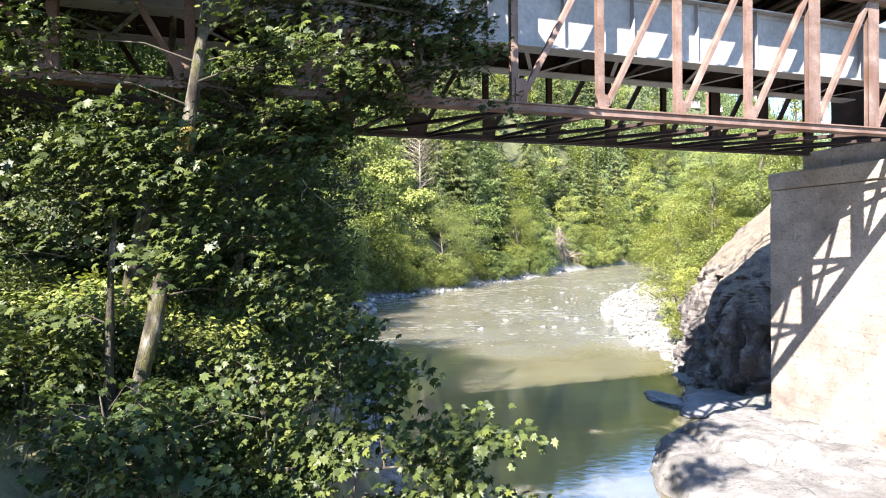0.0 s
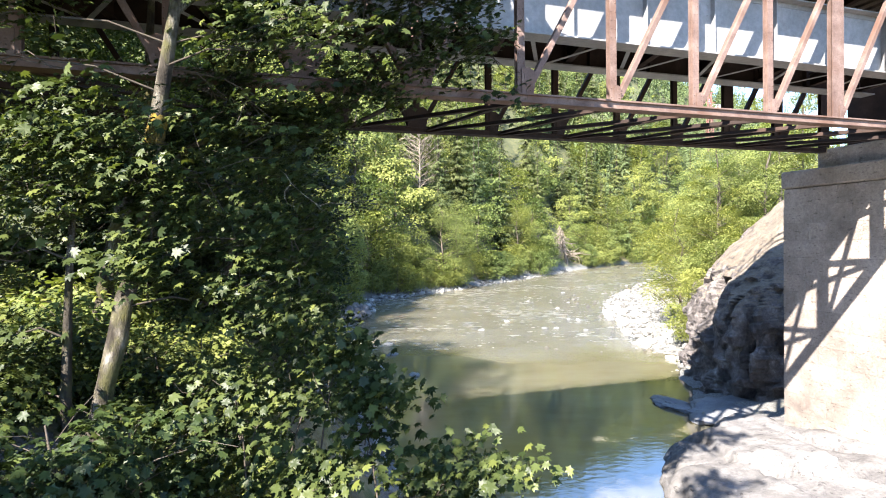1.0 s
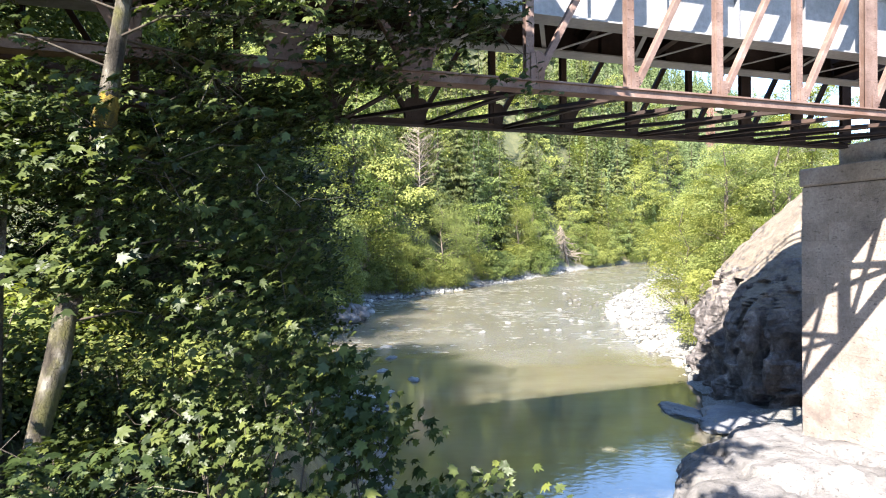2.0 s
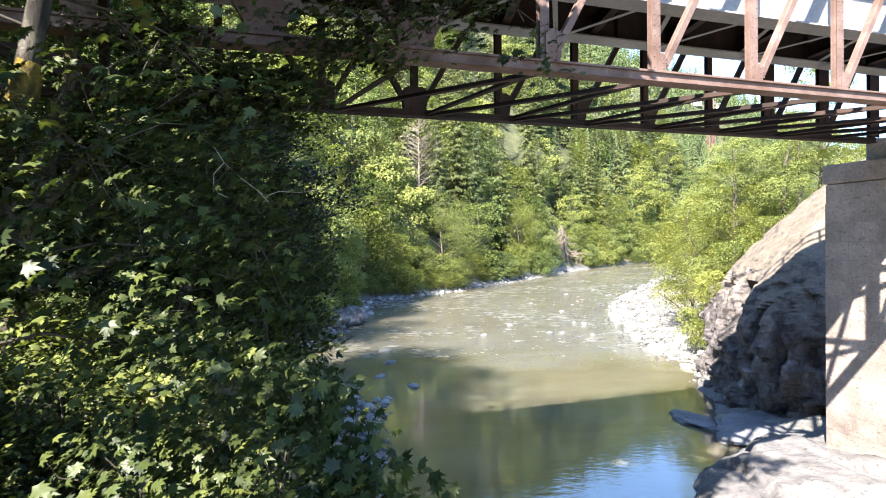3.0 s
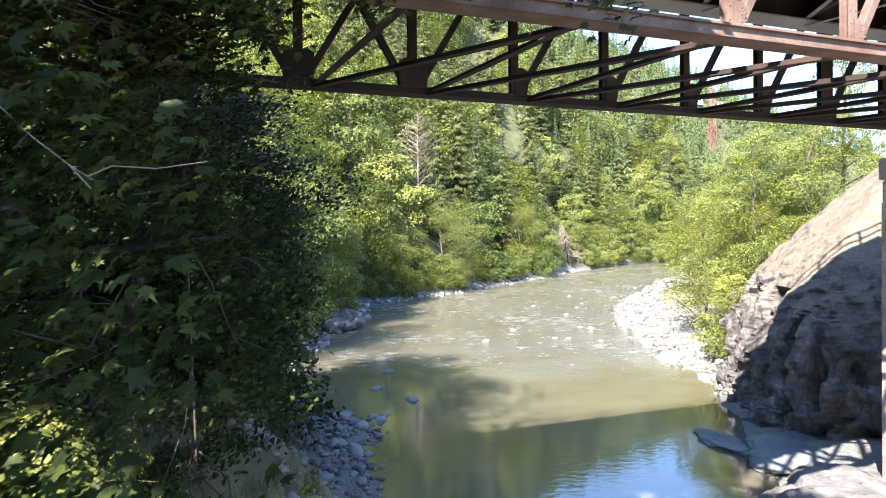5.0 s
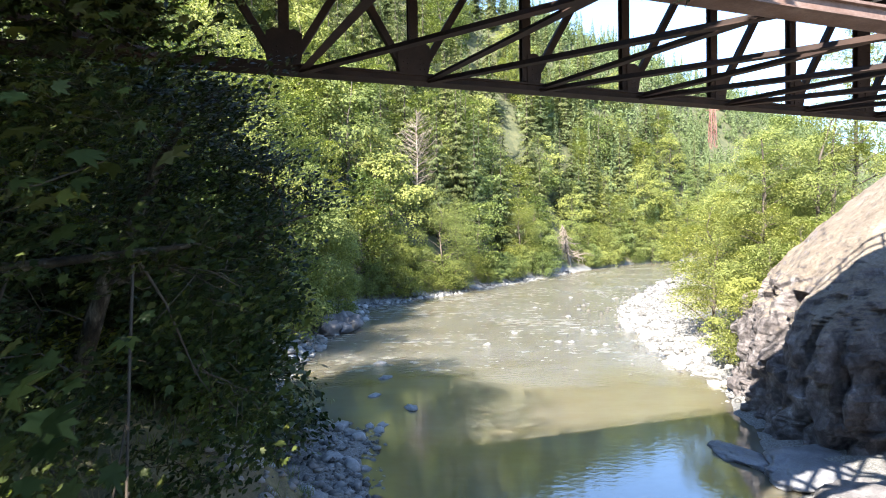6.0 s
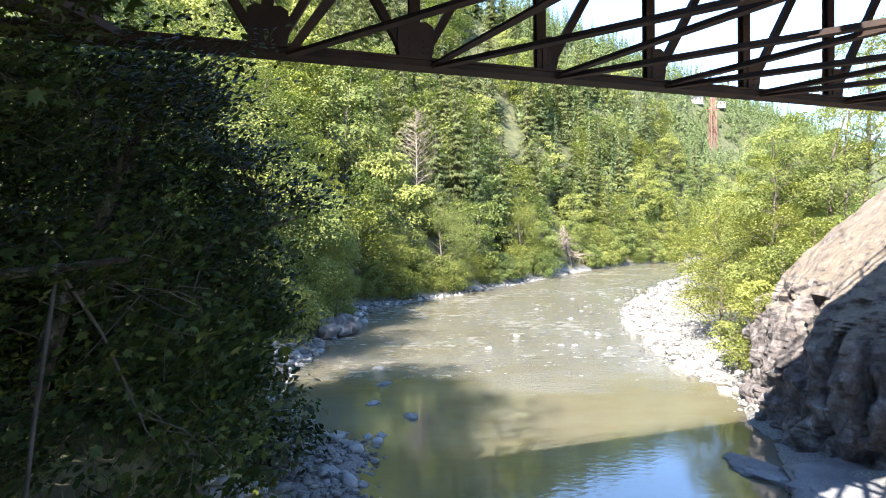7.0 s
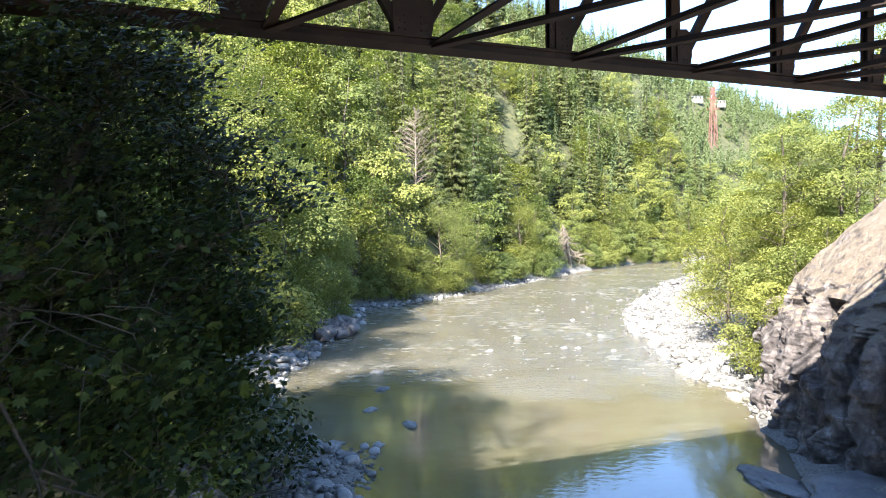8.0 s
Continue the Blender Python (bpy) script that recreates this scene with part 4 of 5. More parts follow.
BROAD = [broadleaf_meshes(100 + i, 11 + 1.4 * i, 4.4 + 0.3 * i, 22000, 0.165, BRIGHT_LEAF if i % 2 == 0 else DEEP_LEAF, 0.10, 24) for i in range(6)]
BROAD_FAR = [broadleaf_meshes(150 + i, 12 + 1.5 * i, 4.3 + 0.25 * i, 5200, 0.36, BRIGHT_LEAF if i % 2 == 0 else DEEP_LEAF, 0.10, 20) for i in range(4)]
SPRUCE = [conifer_meshes(200 + i, 17 + 3 * i, 3.9, NEEDLE) for i in range(3)]
SLIM = [broadleaf_meshes(400 + i, 13.5, 3.0 + 0.3 * i, 34000, 0.092, BRIGHT_LEAF, 0.2, 24, lobes=34, lobe=0.78) for i in range(2)]
SHRUB = [broadleaf_meshes(300 + i, 3.2, 1.9, 4000, 0.15, BRIGHT_LEAF if i else DEEP_LEAF, 0.05, 16) for i in range(2)]
UNDER = [broadleaf_meshes(330 + i, 1.2, 1.0, 1000, 0.105, DEEP_LEAF if i else SHADE_TONED_MAPLE, 0.05, 12, (OVAL, OVAL_T)) for i in range(2)]
YOUNG_MAPLE = broadleaf_meshes(340, 1.3, 1.0, 620, 0.11, SHADE_TONED_MAPLE, 0.1, 12, (MAPLE, MAPLE_T), 14)


def spot(x, y, z, s, turn):
    return pose(x, y, z, 0, 0, turn) @ Matrix.Diagonal((s, s, s, 1))


def in_view_of_dead_trees(x, y):
    return (80 < y < 101 and abs(x + 3.9 * y / 100) < 3.0) or (112 < y < 145 and abs(x - 30.3 * y / 142) < 4.5)


def build_forest():
    rng = random.Random(41)
    taken, spruces = [], []
    n = tries = 0
    while n < 300 and tries < 12000:
        tries += 1
        y = 58 + rng.random() ** 1.2 * 176
        x = rng.uniform(-0.46, 0.66) * y
        d = float(np.interp(y, LEFT_Y, LEFT_X)) - x
        if d < 2.5 or d > 110:
            continue
        gap = 2.4 + 0.012 * y
        if any((x - a) ** 2 + (y - b) ** 2 < gap * gap for a, b in taken):
            continue
        near_spruce = any((x - a) ** 2 + (y - b) ** 2 < 18 for a, b in spruces)
        steep_wood = -0.10 * y < x < 0.26 * y and d > 16
        if in_view_of_dead_trees(x, y) or (steep_wood and near_spruce):
            continue
        taken.append((x, y))
        s = rng.uniform(0.75, 1.15) * (0.75 if d < 7 else 1.05)
        m = spot(x, y, height(x, y) - 0.3, s * (1.15 if y > 112 else 1.0), rng.uniform(0, 360))
        if d > 9 and not near_spruce and rng.random() < (0.7 if steep_wood else 0.55 if y > 112 else 0.4 if d > 22 else 0.10):
            spruces.append((x, y))
            tree_thing("spruce_tree", "dark green spruce on the wooded slope", rng.choice(SPRUCE), m, "slope spruces")
        else:
            tree_thing("alder_tree", "leafy green broadleaf tree on the river bank", rng.choice(BROAD if (y < 75 and d < 16) or (d < 5 and y < 125) else BROAD_FAR), m, "bank trees")
        n += 1
    for i in range(60):
        y = 44 + rng.random() * 122
        x = float(np.interp(y, LEFT_Y, LEFT_X)) - rng.uniform(1.8, 6)
        if in_view_of_dead_trees(x, y):
            continue
        tree_thing("shrub", "bright green bush along the river bank", rng.choice(SHRUB), spot(x, y, height(x, y) - 0.1, rng.uniform(0.7, 1.5), rng.uniform(0, 360)), "bank bushes")
    for i in range(46):
        y = rng.uniform(62, 112)
        x = rng.uniform(-0.085, 0.02) * y
        d = float(np.interp(y, LEFT_Y, LEFT_X)) - x
        if d > 1.5:
            tree_thing("shrub", "green thicket on the slope below the dead tree", SHRUB[i % 2], spot(x, y, height(x, y) - 0.2, rng.uniform(0.8, 1.5), rng.uniform(0, 360)), "bank bushes")
    for i in range(34):
        y = 112 + rng.random() * 75
        x = float(np.interp(y, LEFT_Y, LEFT_X)) - rng.uniform(0.3, 4.5)
        if in_view_of_dead_trees(x, y):
            continue
        tree_thing("shrub", "bright green bush along the river bank", rng.choice(SHRUB), spot(x, y, height(x, y) - 0.2, rng.uniform(1.2, 2.2), rng.uniform(0, 360)), "bank bushes")
    for i in range(16):
        y = 163 + i * 2.3
        x = float(np.interp(y, LEFT_Y, LEFT_X)) - 2.5 - (i * 7 % 17)
        tree_thing("alder_tree", "leafy green broadleaf tree at the river's bend", BROAD_FAR[i % 4], spot(x, y, height(x, y) - 0.3, rng.uniform(0.7, 1.0), rng.uniform(0, 360)), "bank trees")
    for x, y, q in ((-11.4, 48.0, 0.6), (-12.4, 44.5, 0.8), (-8.6, 57.0, 0.6), (-13.0, 48.5, 1.1)):
        tree_thing("shrub", "sunlit green bush on the stony shore", SHRUB[1], spot(x, y, height(x, y) - 0.1, q, rng.uniform(0, 360)), "bank bushes")
    for k, (x, y, q) in enumerate(((-14.8, 47.5, 1.15), (-12.2, 52.5, 1.0), (-18.5, 52.0, 1.2), (-11.2, 58.0, 0.85), (-16.0, 58.5, 1.2), (-22.0, 46.0, 1.2), (-19.5, 41.0, 1.0))):
        tree_thing("alder_tree", "tall sunlit broadleaf tree on the stony shore", BROAD[(2 * k + k // 3) % 6], spot(x, y, height(x, y) - 0.2, q, rng.uniform(0, 360)), "shore trees")
    # the other bank, behind the outcrop
    for x, y, s in ((20.5, 46, 0.8), (17.8, 44, 0.7), (25, 49, 0.7), (29, 53, 0.75), (27, 60, 0.75), (34, 63, 0.8), (33, 74, 0.85), (41, 78, 0.9), (50, 90, 0.95), (56, 97, 1.0), (64, 112, 1.0), (70, 120, 1.0), (77, 138, 1.05), (86, 147, 1.05), (96, 165, 1.1), (104, 158, 1.1), (80, 120, 1.0), (64, 95, 1.0), (50, 72, 0.9), (110, 178, 1.1), (92, 140, 1.1)):
        tree_thing("alder_tree", "light green broadleaf tree on the far bank above the gravel bar", (BROAD if y < 65 else BROAD_FAR)[rng.choice((0, 2))], spot(x, y, height(x, y) - 0.2, s, rng.uniform(0, 360)), "gravel bar trees")
    for k, (x, y, s) in enumerate(((17.0, 37.8, 0.88), (18.4, 38.8, 1.0), (20.3, 39.2, 1.06), (22.6, 39.4, 1.03), (21.2, 42.0, 1.1), (24.8, 41.0, 1.0))):
        tree_thing("alder_tree", "slender sunlit broadleaf tree behind the rock outcrop", SLIM[k % 2], spot(x, y, height(x, y) - 0.2, s, rng.uniform(0, 360)), "outcrop trees")
    for x, y, z, s in ((14.0, 33.2, 1.2, 0.6), (14.9, 33.9, 3.2, 0.7), (13.9, 32.4, 3.4, 0.45), (15.6, 33.4, 4.8, 0.7), (16.8, 35.2, 4.2, 0.9), (15.0, 36.5, 0.6, 0.8), (17.6, 34.4, 6.2, 0.6), (14.6, 33.0, 2.2, 0.5)):
        tree_thing("shrub", "bright green bush hanging over the rock", SHRUB[1], spot(x, y, z, s, rng.uniform(0, 360)), "outcrop bushes")
    # the bank beside and behind the bridge
    for x, y, s in ((-11.7, 22, 0.95), (-8.2, 17.5, 0.72), (-9.5, 10.5, 0.6), (-12.5, 11.5, 1.0), (-14.5, 17.5, 0.85), (-11, 14.5, 0.85), (-14, 12.5, 0.8), (-12.5, 21, 0.8), (-7.6, 21.0, 0.52), (-10.0, 19.2, 0.72), (-13.5, 15.5, 0.8), (-9.8, 24.0, 0.7), (-15.0, 34.5, 0.95), (-13.8, 38.0, 0.8)):
        tree_thing("alder_tree", "leafy green broadleaf tree on the steep bank by the bridge", BROAD[rng.choice((1, 3, 5))], spot(x, y, height(x, y) - 0.2, s, rng.uniform(0, 360)), "trees by the bridge")
    for i in range(34):
        y = rng.uniform(15.5, 26)
        x = float(np.interp(y, LEFT_Y, LEFT_X)) - rng.uniform(2.6, 8.0)
        tree_thing("shrub", "dark leafy bush under the bank trees", UNDER[0], spot(x, y, height(x, y) - 0.15, rng.uniform(1.4, 2.3), rng.uniform(0, 360)), "bank undergrowth")
    for i in range(22):
        x, y = (rng.uniform(-6.5, -2.4), rng.uniform(6.6, 9.0)) if i < 12 else (rng.uniform(-5.2, -2.7), rng.uniform(4.6, 6.2))
        tree_thing("shrub", "young maple bush at the foot of the trees", YOUNG_MAPLE, spot(x, y, height(x, y) - 0.1, rng.uniform(0.5, 0.95), rng.uniform(0, 360)), "bank undergrowth")
    for i in range(60):
        y = rng.uniform(6.2, 13)
        x = float(np.interp(y, LEFT_Y, LEFT_X)) - rng.uniform(2.4, 8.0)
        tree_thing("shrub", "low leafy herbs on the steep bank", UNDER[i % 2], spot(x, y, height(x, y) - 0.1, rng.uniform(0.35, 0.8), rng.uniform(0, 360)), "bank undergrowth")
    for i in range(60):
        y = rng.uniform(7.5, 34)
        edge = float(np.interp(y, LEFT_Y, LEFT_X))
        x = edge - rng.uniform(1.6, 8) - (1.6 if y < 12 else 1.2)
        if y < 8.5 and x > -2.2:
            continue
        tree_thing("shrub", "low leafy undergrowth on the shaded bank", rng.choice(UNDER), spot(x, y, height(x, y) - 0.1, rng.uniform(0.6, 1.2), rng.uniform(0, 360)), "bank undergrowth")


build_forest()


def bare_tree(name, label, h, r, seed, m, droop=-0.2, count=30, reach=0.3):
    rng = np.random.default_rng(seed)
    tree = base(name, label, "tree")
    tv, tf = join_tubes([tube([(0, 0, -0.3), (0.1, 0, h * 0.5), (0.0, 0.2, h)], [r, r * 0.7, r * 0.15], 7)])
    child(new("trunk", fast_mesh("trunk", tv, tf, DEADWOOD, True)), tree)
    for k in range(count):
        f = 0.25 + 0.73 * k / count
        g = rng.uniform(0, 6.28)
        L = h * reach * (1.15 - f) * rng.uniform(0.6, 1.3)
        p = Vector((0.06, 0.1 * f, h * f))
        d = Vector((math.cos(g), math.sin(g), droop + rng.uniform(-0.2, 0.4)))
        v, t = join_tubes([tube([p, p + d * L * 0.5, p + d * L + Vector((0, 0, 0.1 * L))], [r * 0.32, r * 0.22, r * 0.06], 4)] +
                          [tube([p + d * L * q, p + d * L * (q + 0.25) + Vector(rng.normal(0, 0.22 * L, 3))], [r * 0.17, r * 0.05], 3) for q in (0.2, 0.35, 0.5, 0.65, 0.8)])
        child(new("branch", fast_mesh("branch", v, t, DEADWOOD)), tree)
    tree.matrix_basis = m
    return tree


bare_tree("dead_tree", "bare grey dead tree standing among the green trees", 17, 0.15, 71, pose(-3.9, 100, height(-3.9, 100)), 0.5, 90, 0.36)
bare_tree("dead_tree", "broken bleached snag with hanging roots on the river bank", 10.5, 0.42, 72, pose(30.3, 142, height(30.3, 142) - 0.2, 10, -22, 30), -0.6, 40, 0.5)


MAST, HOUSES = (122, 264), ((125, 287), (140.5, 295))


def build_far_woods():
    rng = np.random.default_rng(9)
    vs, ts = [], []
    o = 0
    k = 0
    while k < 2900:
        y = 172 + rng.random() ** 0.8 * 270
        x = (rng.uniform(0.12, 0.64) if k % 5 < 3 else rng.uniform(-0.30, 0.80)) * y
        if x > np.interp(y, LEFT_Y, LEFT_X) - 5:
            continue
        z = height(x, y) - 0.5
        h = rng.uniform(9, 18)
        if any(b - 22 < y < b + 4 and abs(x - a * (y - 8) / (b - 8)) < c for a, b, c in ((MAST[0], MAST[1], 2.0), (HOUSES[0][0], HOUSES[0][1], 3.5), (HOUSES[1][0], HOUSES[1][1], 3.5))):
            h = rng.uniform(2.5, 5)
        elif abs(x - MAST[0]) < 3 and abs(y - MAST[1]) < 3:
            continue
        con = rng.random() < 0.6
        if con:
            n = 240
            f = rng.uniform(0.05, 1, n) ** 0.75
            f = np.round(f * 12) / 12 + rng.normal(0, 0.022, n)
            a = rng.uniform(0, 2 * math.pi, n)
            R = (1.05 - f) * h * 0.21
            out = np.stack([np.cos(a), np.sin(a), np.full(n, -0.9)], 1)
            R2 = R * rng.uniform(0.35, 1.0, n)
            pts = np.stack([x + R2 * np.cos(a), y + R2 * np.sin(a), z + f * h - 0.4 * R2], 1)
            ups = np.stack([np.cos(a) * 0.9, np.sin(a) * 0.9, np.full(n, 0.8)], 1)
            v, t = scatter_leaves(rng, pts, ups, (R * 0.22 + 0.5) * rng.uniform(0.7, 1.25, n), TWIG * np.array((2.2, 1, 1)), LEAFLET_T, 0.18, out)
        else:
            n = 190
            h *= 0.65
            g = rng.normal(0, 1, (n, 3)) + np.array((-0.1, -0.3, 0.4))
            g /= np.linalg.norm(g, axis=1, keepdims=True)
            lump = 1 + 0.22 * np.sin(g[:, :1] * 7 + k) + 0.2 * np.sin(g[:, 2:] * 9 + k)
            pts = np.array((x, y, z + h * 0.55)) + g * lump * np.array((h * 0.28, h * 0.28, h * 0.42))
            v, t = scatter_leaves(rng, pts, g + np.array((0, 0, 0.4)), rng.uniform(0.5, 1.0, n), LEAFLET, LEAFLET_T, 0.25)
        vs.append(v)
        ts.append(t + o)
        o += len(v)
        k += 1
    tagged(new("far_woods", fast_mesh("far_woods", np.concatenate(vs), np.concatenate(ts), HAZED_LEAF)), "mixed woods covering the distant hillside, haze tinted into their green", "woods", kind="stuff")


build_far_woods()


def build_mast(x, y):
    z0 = height(x, y) - 0.3
    mast = base("lattice_mast", "red painted steel lattice mast on the wooded hill", "mast")
    h, w0, w1 = 27.0, 3.0, 1.1
    levels = 7
    cor = lambda k, e: Vector((x + e[0] * (w0 + (w1 - w0) * k / levels) / 2, y + e[1] * (w0 + (w1 - w0) * k / levels) / 2, z0 + h * k / levels))
    ends = ((-1, -1), (1, -1), (1, 1), (-1, 1))
    for e in ends:
        bm = bmesh.new()
        add_beam(bm, cor(0, e), cor(levels, e), 0.17, 0.17, (0.3, 1, 0))
        part("leg", bm, RED_MAST, mast)
    for k in range(levels):
        for a in range(4):
            e, g = ends[a], ends[(a + 1) % 4]
            for p, q in ((cor(k, e), cor(k + 1, g)), (cor(k, g), cor(k + 1, e)), (cor(k + 1, e), cor(k + 1, g))):
                bm = bmesh.new()
                add_beam(bm, p, q, 0.07, 0.07, (0.31, 0.2, 0.9))
                part("brace", bm, RED_MAST, mast)
    for k, L in ((4.6, 6.0), (5.8, 5.0), (7, 4.0)):
        bm = bmesh.new()
        zc = z0 + h * k / levels
        add_beam(bm, (x - L / 2, y, zc), (x + L / 2, y, zc), 0.22, 0.22)
        part("crossarm", bm, RED_MAST, mast)


def build_house(x, y, w, d, h):
    z = height(x, y) - 0.5
    house = base("house", "small white house with a grey roof on the hill", "house")
    bm = bmesh.new()
    add_beam(bm, (x - w / 2, y, z + h / 2 - 0.6), (x + w / 2, y, z + h / 2 - 0.6), d, h + 1.2)
    part("wall", bm, WHITE_WALL, house)
    bm = bmesh.new()
    vs = [bm.verts.new(c) for c in ((x - w / 2 - 0.5, y - d / 2 - 0.5, z + h), (x + w / 2 + 0.5, y - d / 2 - 0.5, z + h), (x + w / 2 + 0.5, y + d / 2 + 0.5, z + h), (x - w / 2 - 0.5, y + d / 2 + 0.5, z + h), (x - w / 2 - 0.5, y, z + h + 0.7), (x + w / 2 + 0.5, y, z + h + 0.7))]
    for f in ((0, 1, 5, 4), (2, 3, 4, 5), (0, 4, 3), (1, 2, 5), (3, 2, 1, 0)):
        bm.faces.new([vs[k] for k in f])
    part("roof", bm, ROOF, house)
    for k in range(2):
        bm = bmesh.new()
        xx = x - w / 2 + w * (k + 0.5) / 2
        add_beam(bm, (xx - 0.5, y - d / 2 - 0.02, z + h * 0.55), (xx + 0.5, y - d / 2 - 0.02, z + h * 0.55), 0.08, 1.3)
        part("window", bm, TIMBER, house)


build_mast(*MAST)
build_house(*HOUSES[0], 4.4, 4, 1.9)
build_house(*HOUSES[1], 3.6, 4, 1.9)


# ---------------------------------------------------------------- maples beside the camera's way
def sunny_gap(p):
    """Gaps in the canopy through which the sun reaches the leaning trunk and the grass of the bank."""
    for spot_, radius in ((Vector((-3.05, 7.05, 8.7)), 0.55), (Vector((-3.3, 10.0, 4.8)), 0.8), (Vector((-2.2, 9.0, 5.9)), 0.35)):
        q = p - spot_
        along = q.dot(-SUN_TRAVEL)
        if along > 0.3 and (q + SUN_TRAVEL * along).length < radius:
            return True
    return False


def maple_tree(name, label, seed, stems, masses, leaf=0.105, lush=1.6, shape=(MAPLE, MAPLE_T), thin=-0.12):
    """stems: lists of (x, y, z, r). masses: (centre, radii, leaves): sprays of leaves on twigs from the nearest stem."""
    rng = np.random.default_rng(seed)
    tree = base(name, label, "tree", "maples by the bridge")
    tubes = []
    nodes = []
    for s in stems:
        tubes.append(tube([p[:3] for p in s], [p[3] for p in s], 10))
        for a, b in zip(s[:-1], s[1:]):
            for f in (0.0, 0.25, 0.5, 0.75):
                nodes.append(Vector(a[:3]).lerp(Vector(b[:3]), f))
    tv, tf = join_tubes(tubes)
    child(new("trunk", fast_mesh("trunk", tv, tf, BARK, True)), tree, "mossy grey-brown trunk")
    twigs = []
    vs, ts, o = [], [], 0
    for c, r, n in masses:
        c, r = Vector(c), Vector(r)
        sprays = max(3, int(n * lush) // 26)
        root = min(nodes, key=lambda p: (p - c).length + 0.5 * max(0.0, p.z - c.z))
        hub = root.lerp(c, 0.7)
        twigs.append(tube([root, root.lerp(hub, 0.5) + Vector((0, 0, 0.1)), hub], [0.013, 0.010, 0.007], 6))
        for k in range(sprays):
            while True:
                q = Vector(rng.uniform(-1, 1, 3))
                if 0.15 < q.length < 1:
                    break
            tip = Vector((c.x + q.x * r.x, c.y + q.y * r.y, c.z + q.z * r.z))
            if math.hypot(tip.x + 0.2, tip.z - 7.1) < 1.1 or (8.3 < tip.y and tip.z < 8.6 and tip.x > -1.25) or sunny_gap(tip):
                continue
            if noise.noise(tip * 1.7) < thin:
                continue
            if k % 4 == 0:
                start = root.lerp(hub, rng.uniform(0.6, 1.0)) + Vector(rng.normal(0, 0.03, 3))
                mid = start.lerp(tip, 0.6) + Vector(rng.normal(0, 0.12, 3))
                twigs.append(tube([start, start.lerp(mid, 0.5) + Vector(rng.normal(0, 0.10, 3)), mid, tip], [0.007, 0.006, 0.004, 0.002], 4))
            else:
                start = tip.lerp(hub, rng.uniform(0.25, 0.45)) + Vector(rng.normal(0, 0.08, 3))
                twigs.append(tube([start, start.lerp(tip, 0.5) + Vector(rng.normal(0, 0.03, 3)), tip], [0.004, 0.003, 0.002], 4))
            m = int(rng.integers(14, 30))
            L = rng.uniform(0.25, 0.5)
            d = (tip - hub)
            d.z *= 0.3
            d = np.array(d.normalized() if d.length > 0.01 else Vector((1, 0, 0)))
            along = rng.uniform(-1, 0.6, (m, 1)) * L
            pts = np.array(tip) + along * d + rng.normal(0, 1, (m, 3)) * np.array((0.15, 0.15, 0.05))
            ups = np.tile(np.array((-0.25, -0.45, 0.8)), (m, 1))
            v, t = scatter_leaves(rng, pts, ups, rng.uniform(0.6, 1.15, m) * leaf, *shape, 0.30)
            vs.append(v)
            ts.append(t + o)
            o += len(v)
    wv, wf = join_tubes(twigs)
    tagged(child(new("branchwork", fast_mesh("branchwork", wv, wf, BARK_SPRUCE, True)), tree), "thin dark brown twigs", kind="stuff")
    # Part of the crown's deep shade comes from the leaf colour itself.
    child(new("crown", fast_mesh("crown", np.concatenate(vs), np.concatenate(ts), SHADE_TONED_MAPLE)), tree, "dense lobed green maple leaves")
    return tree


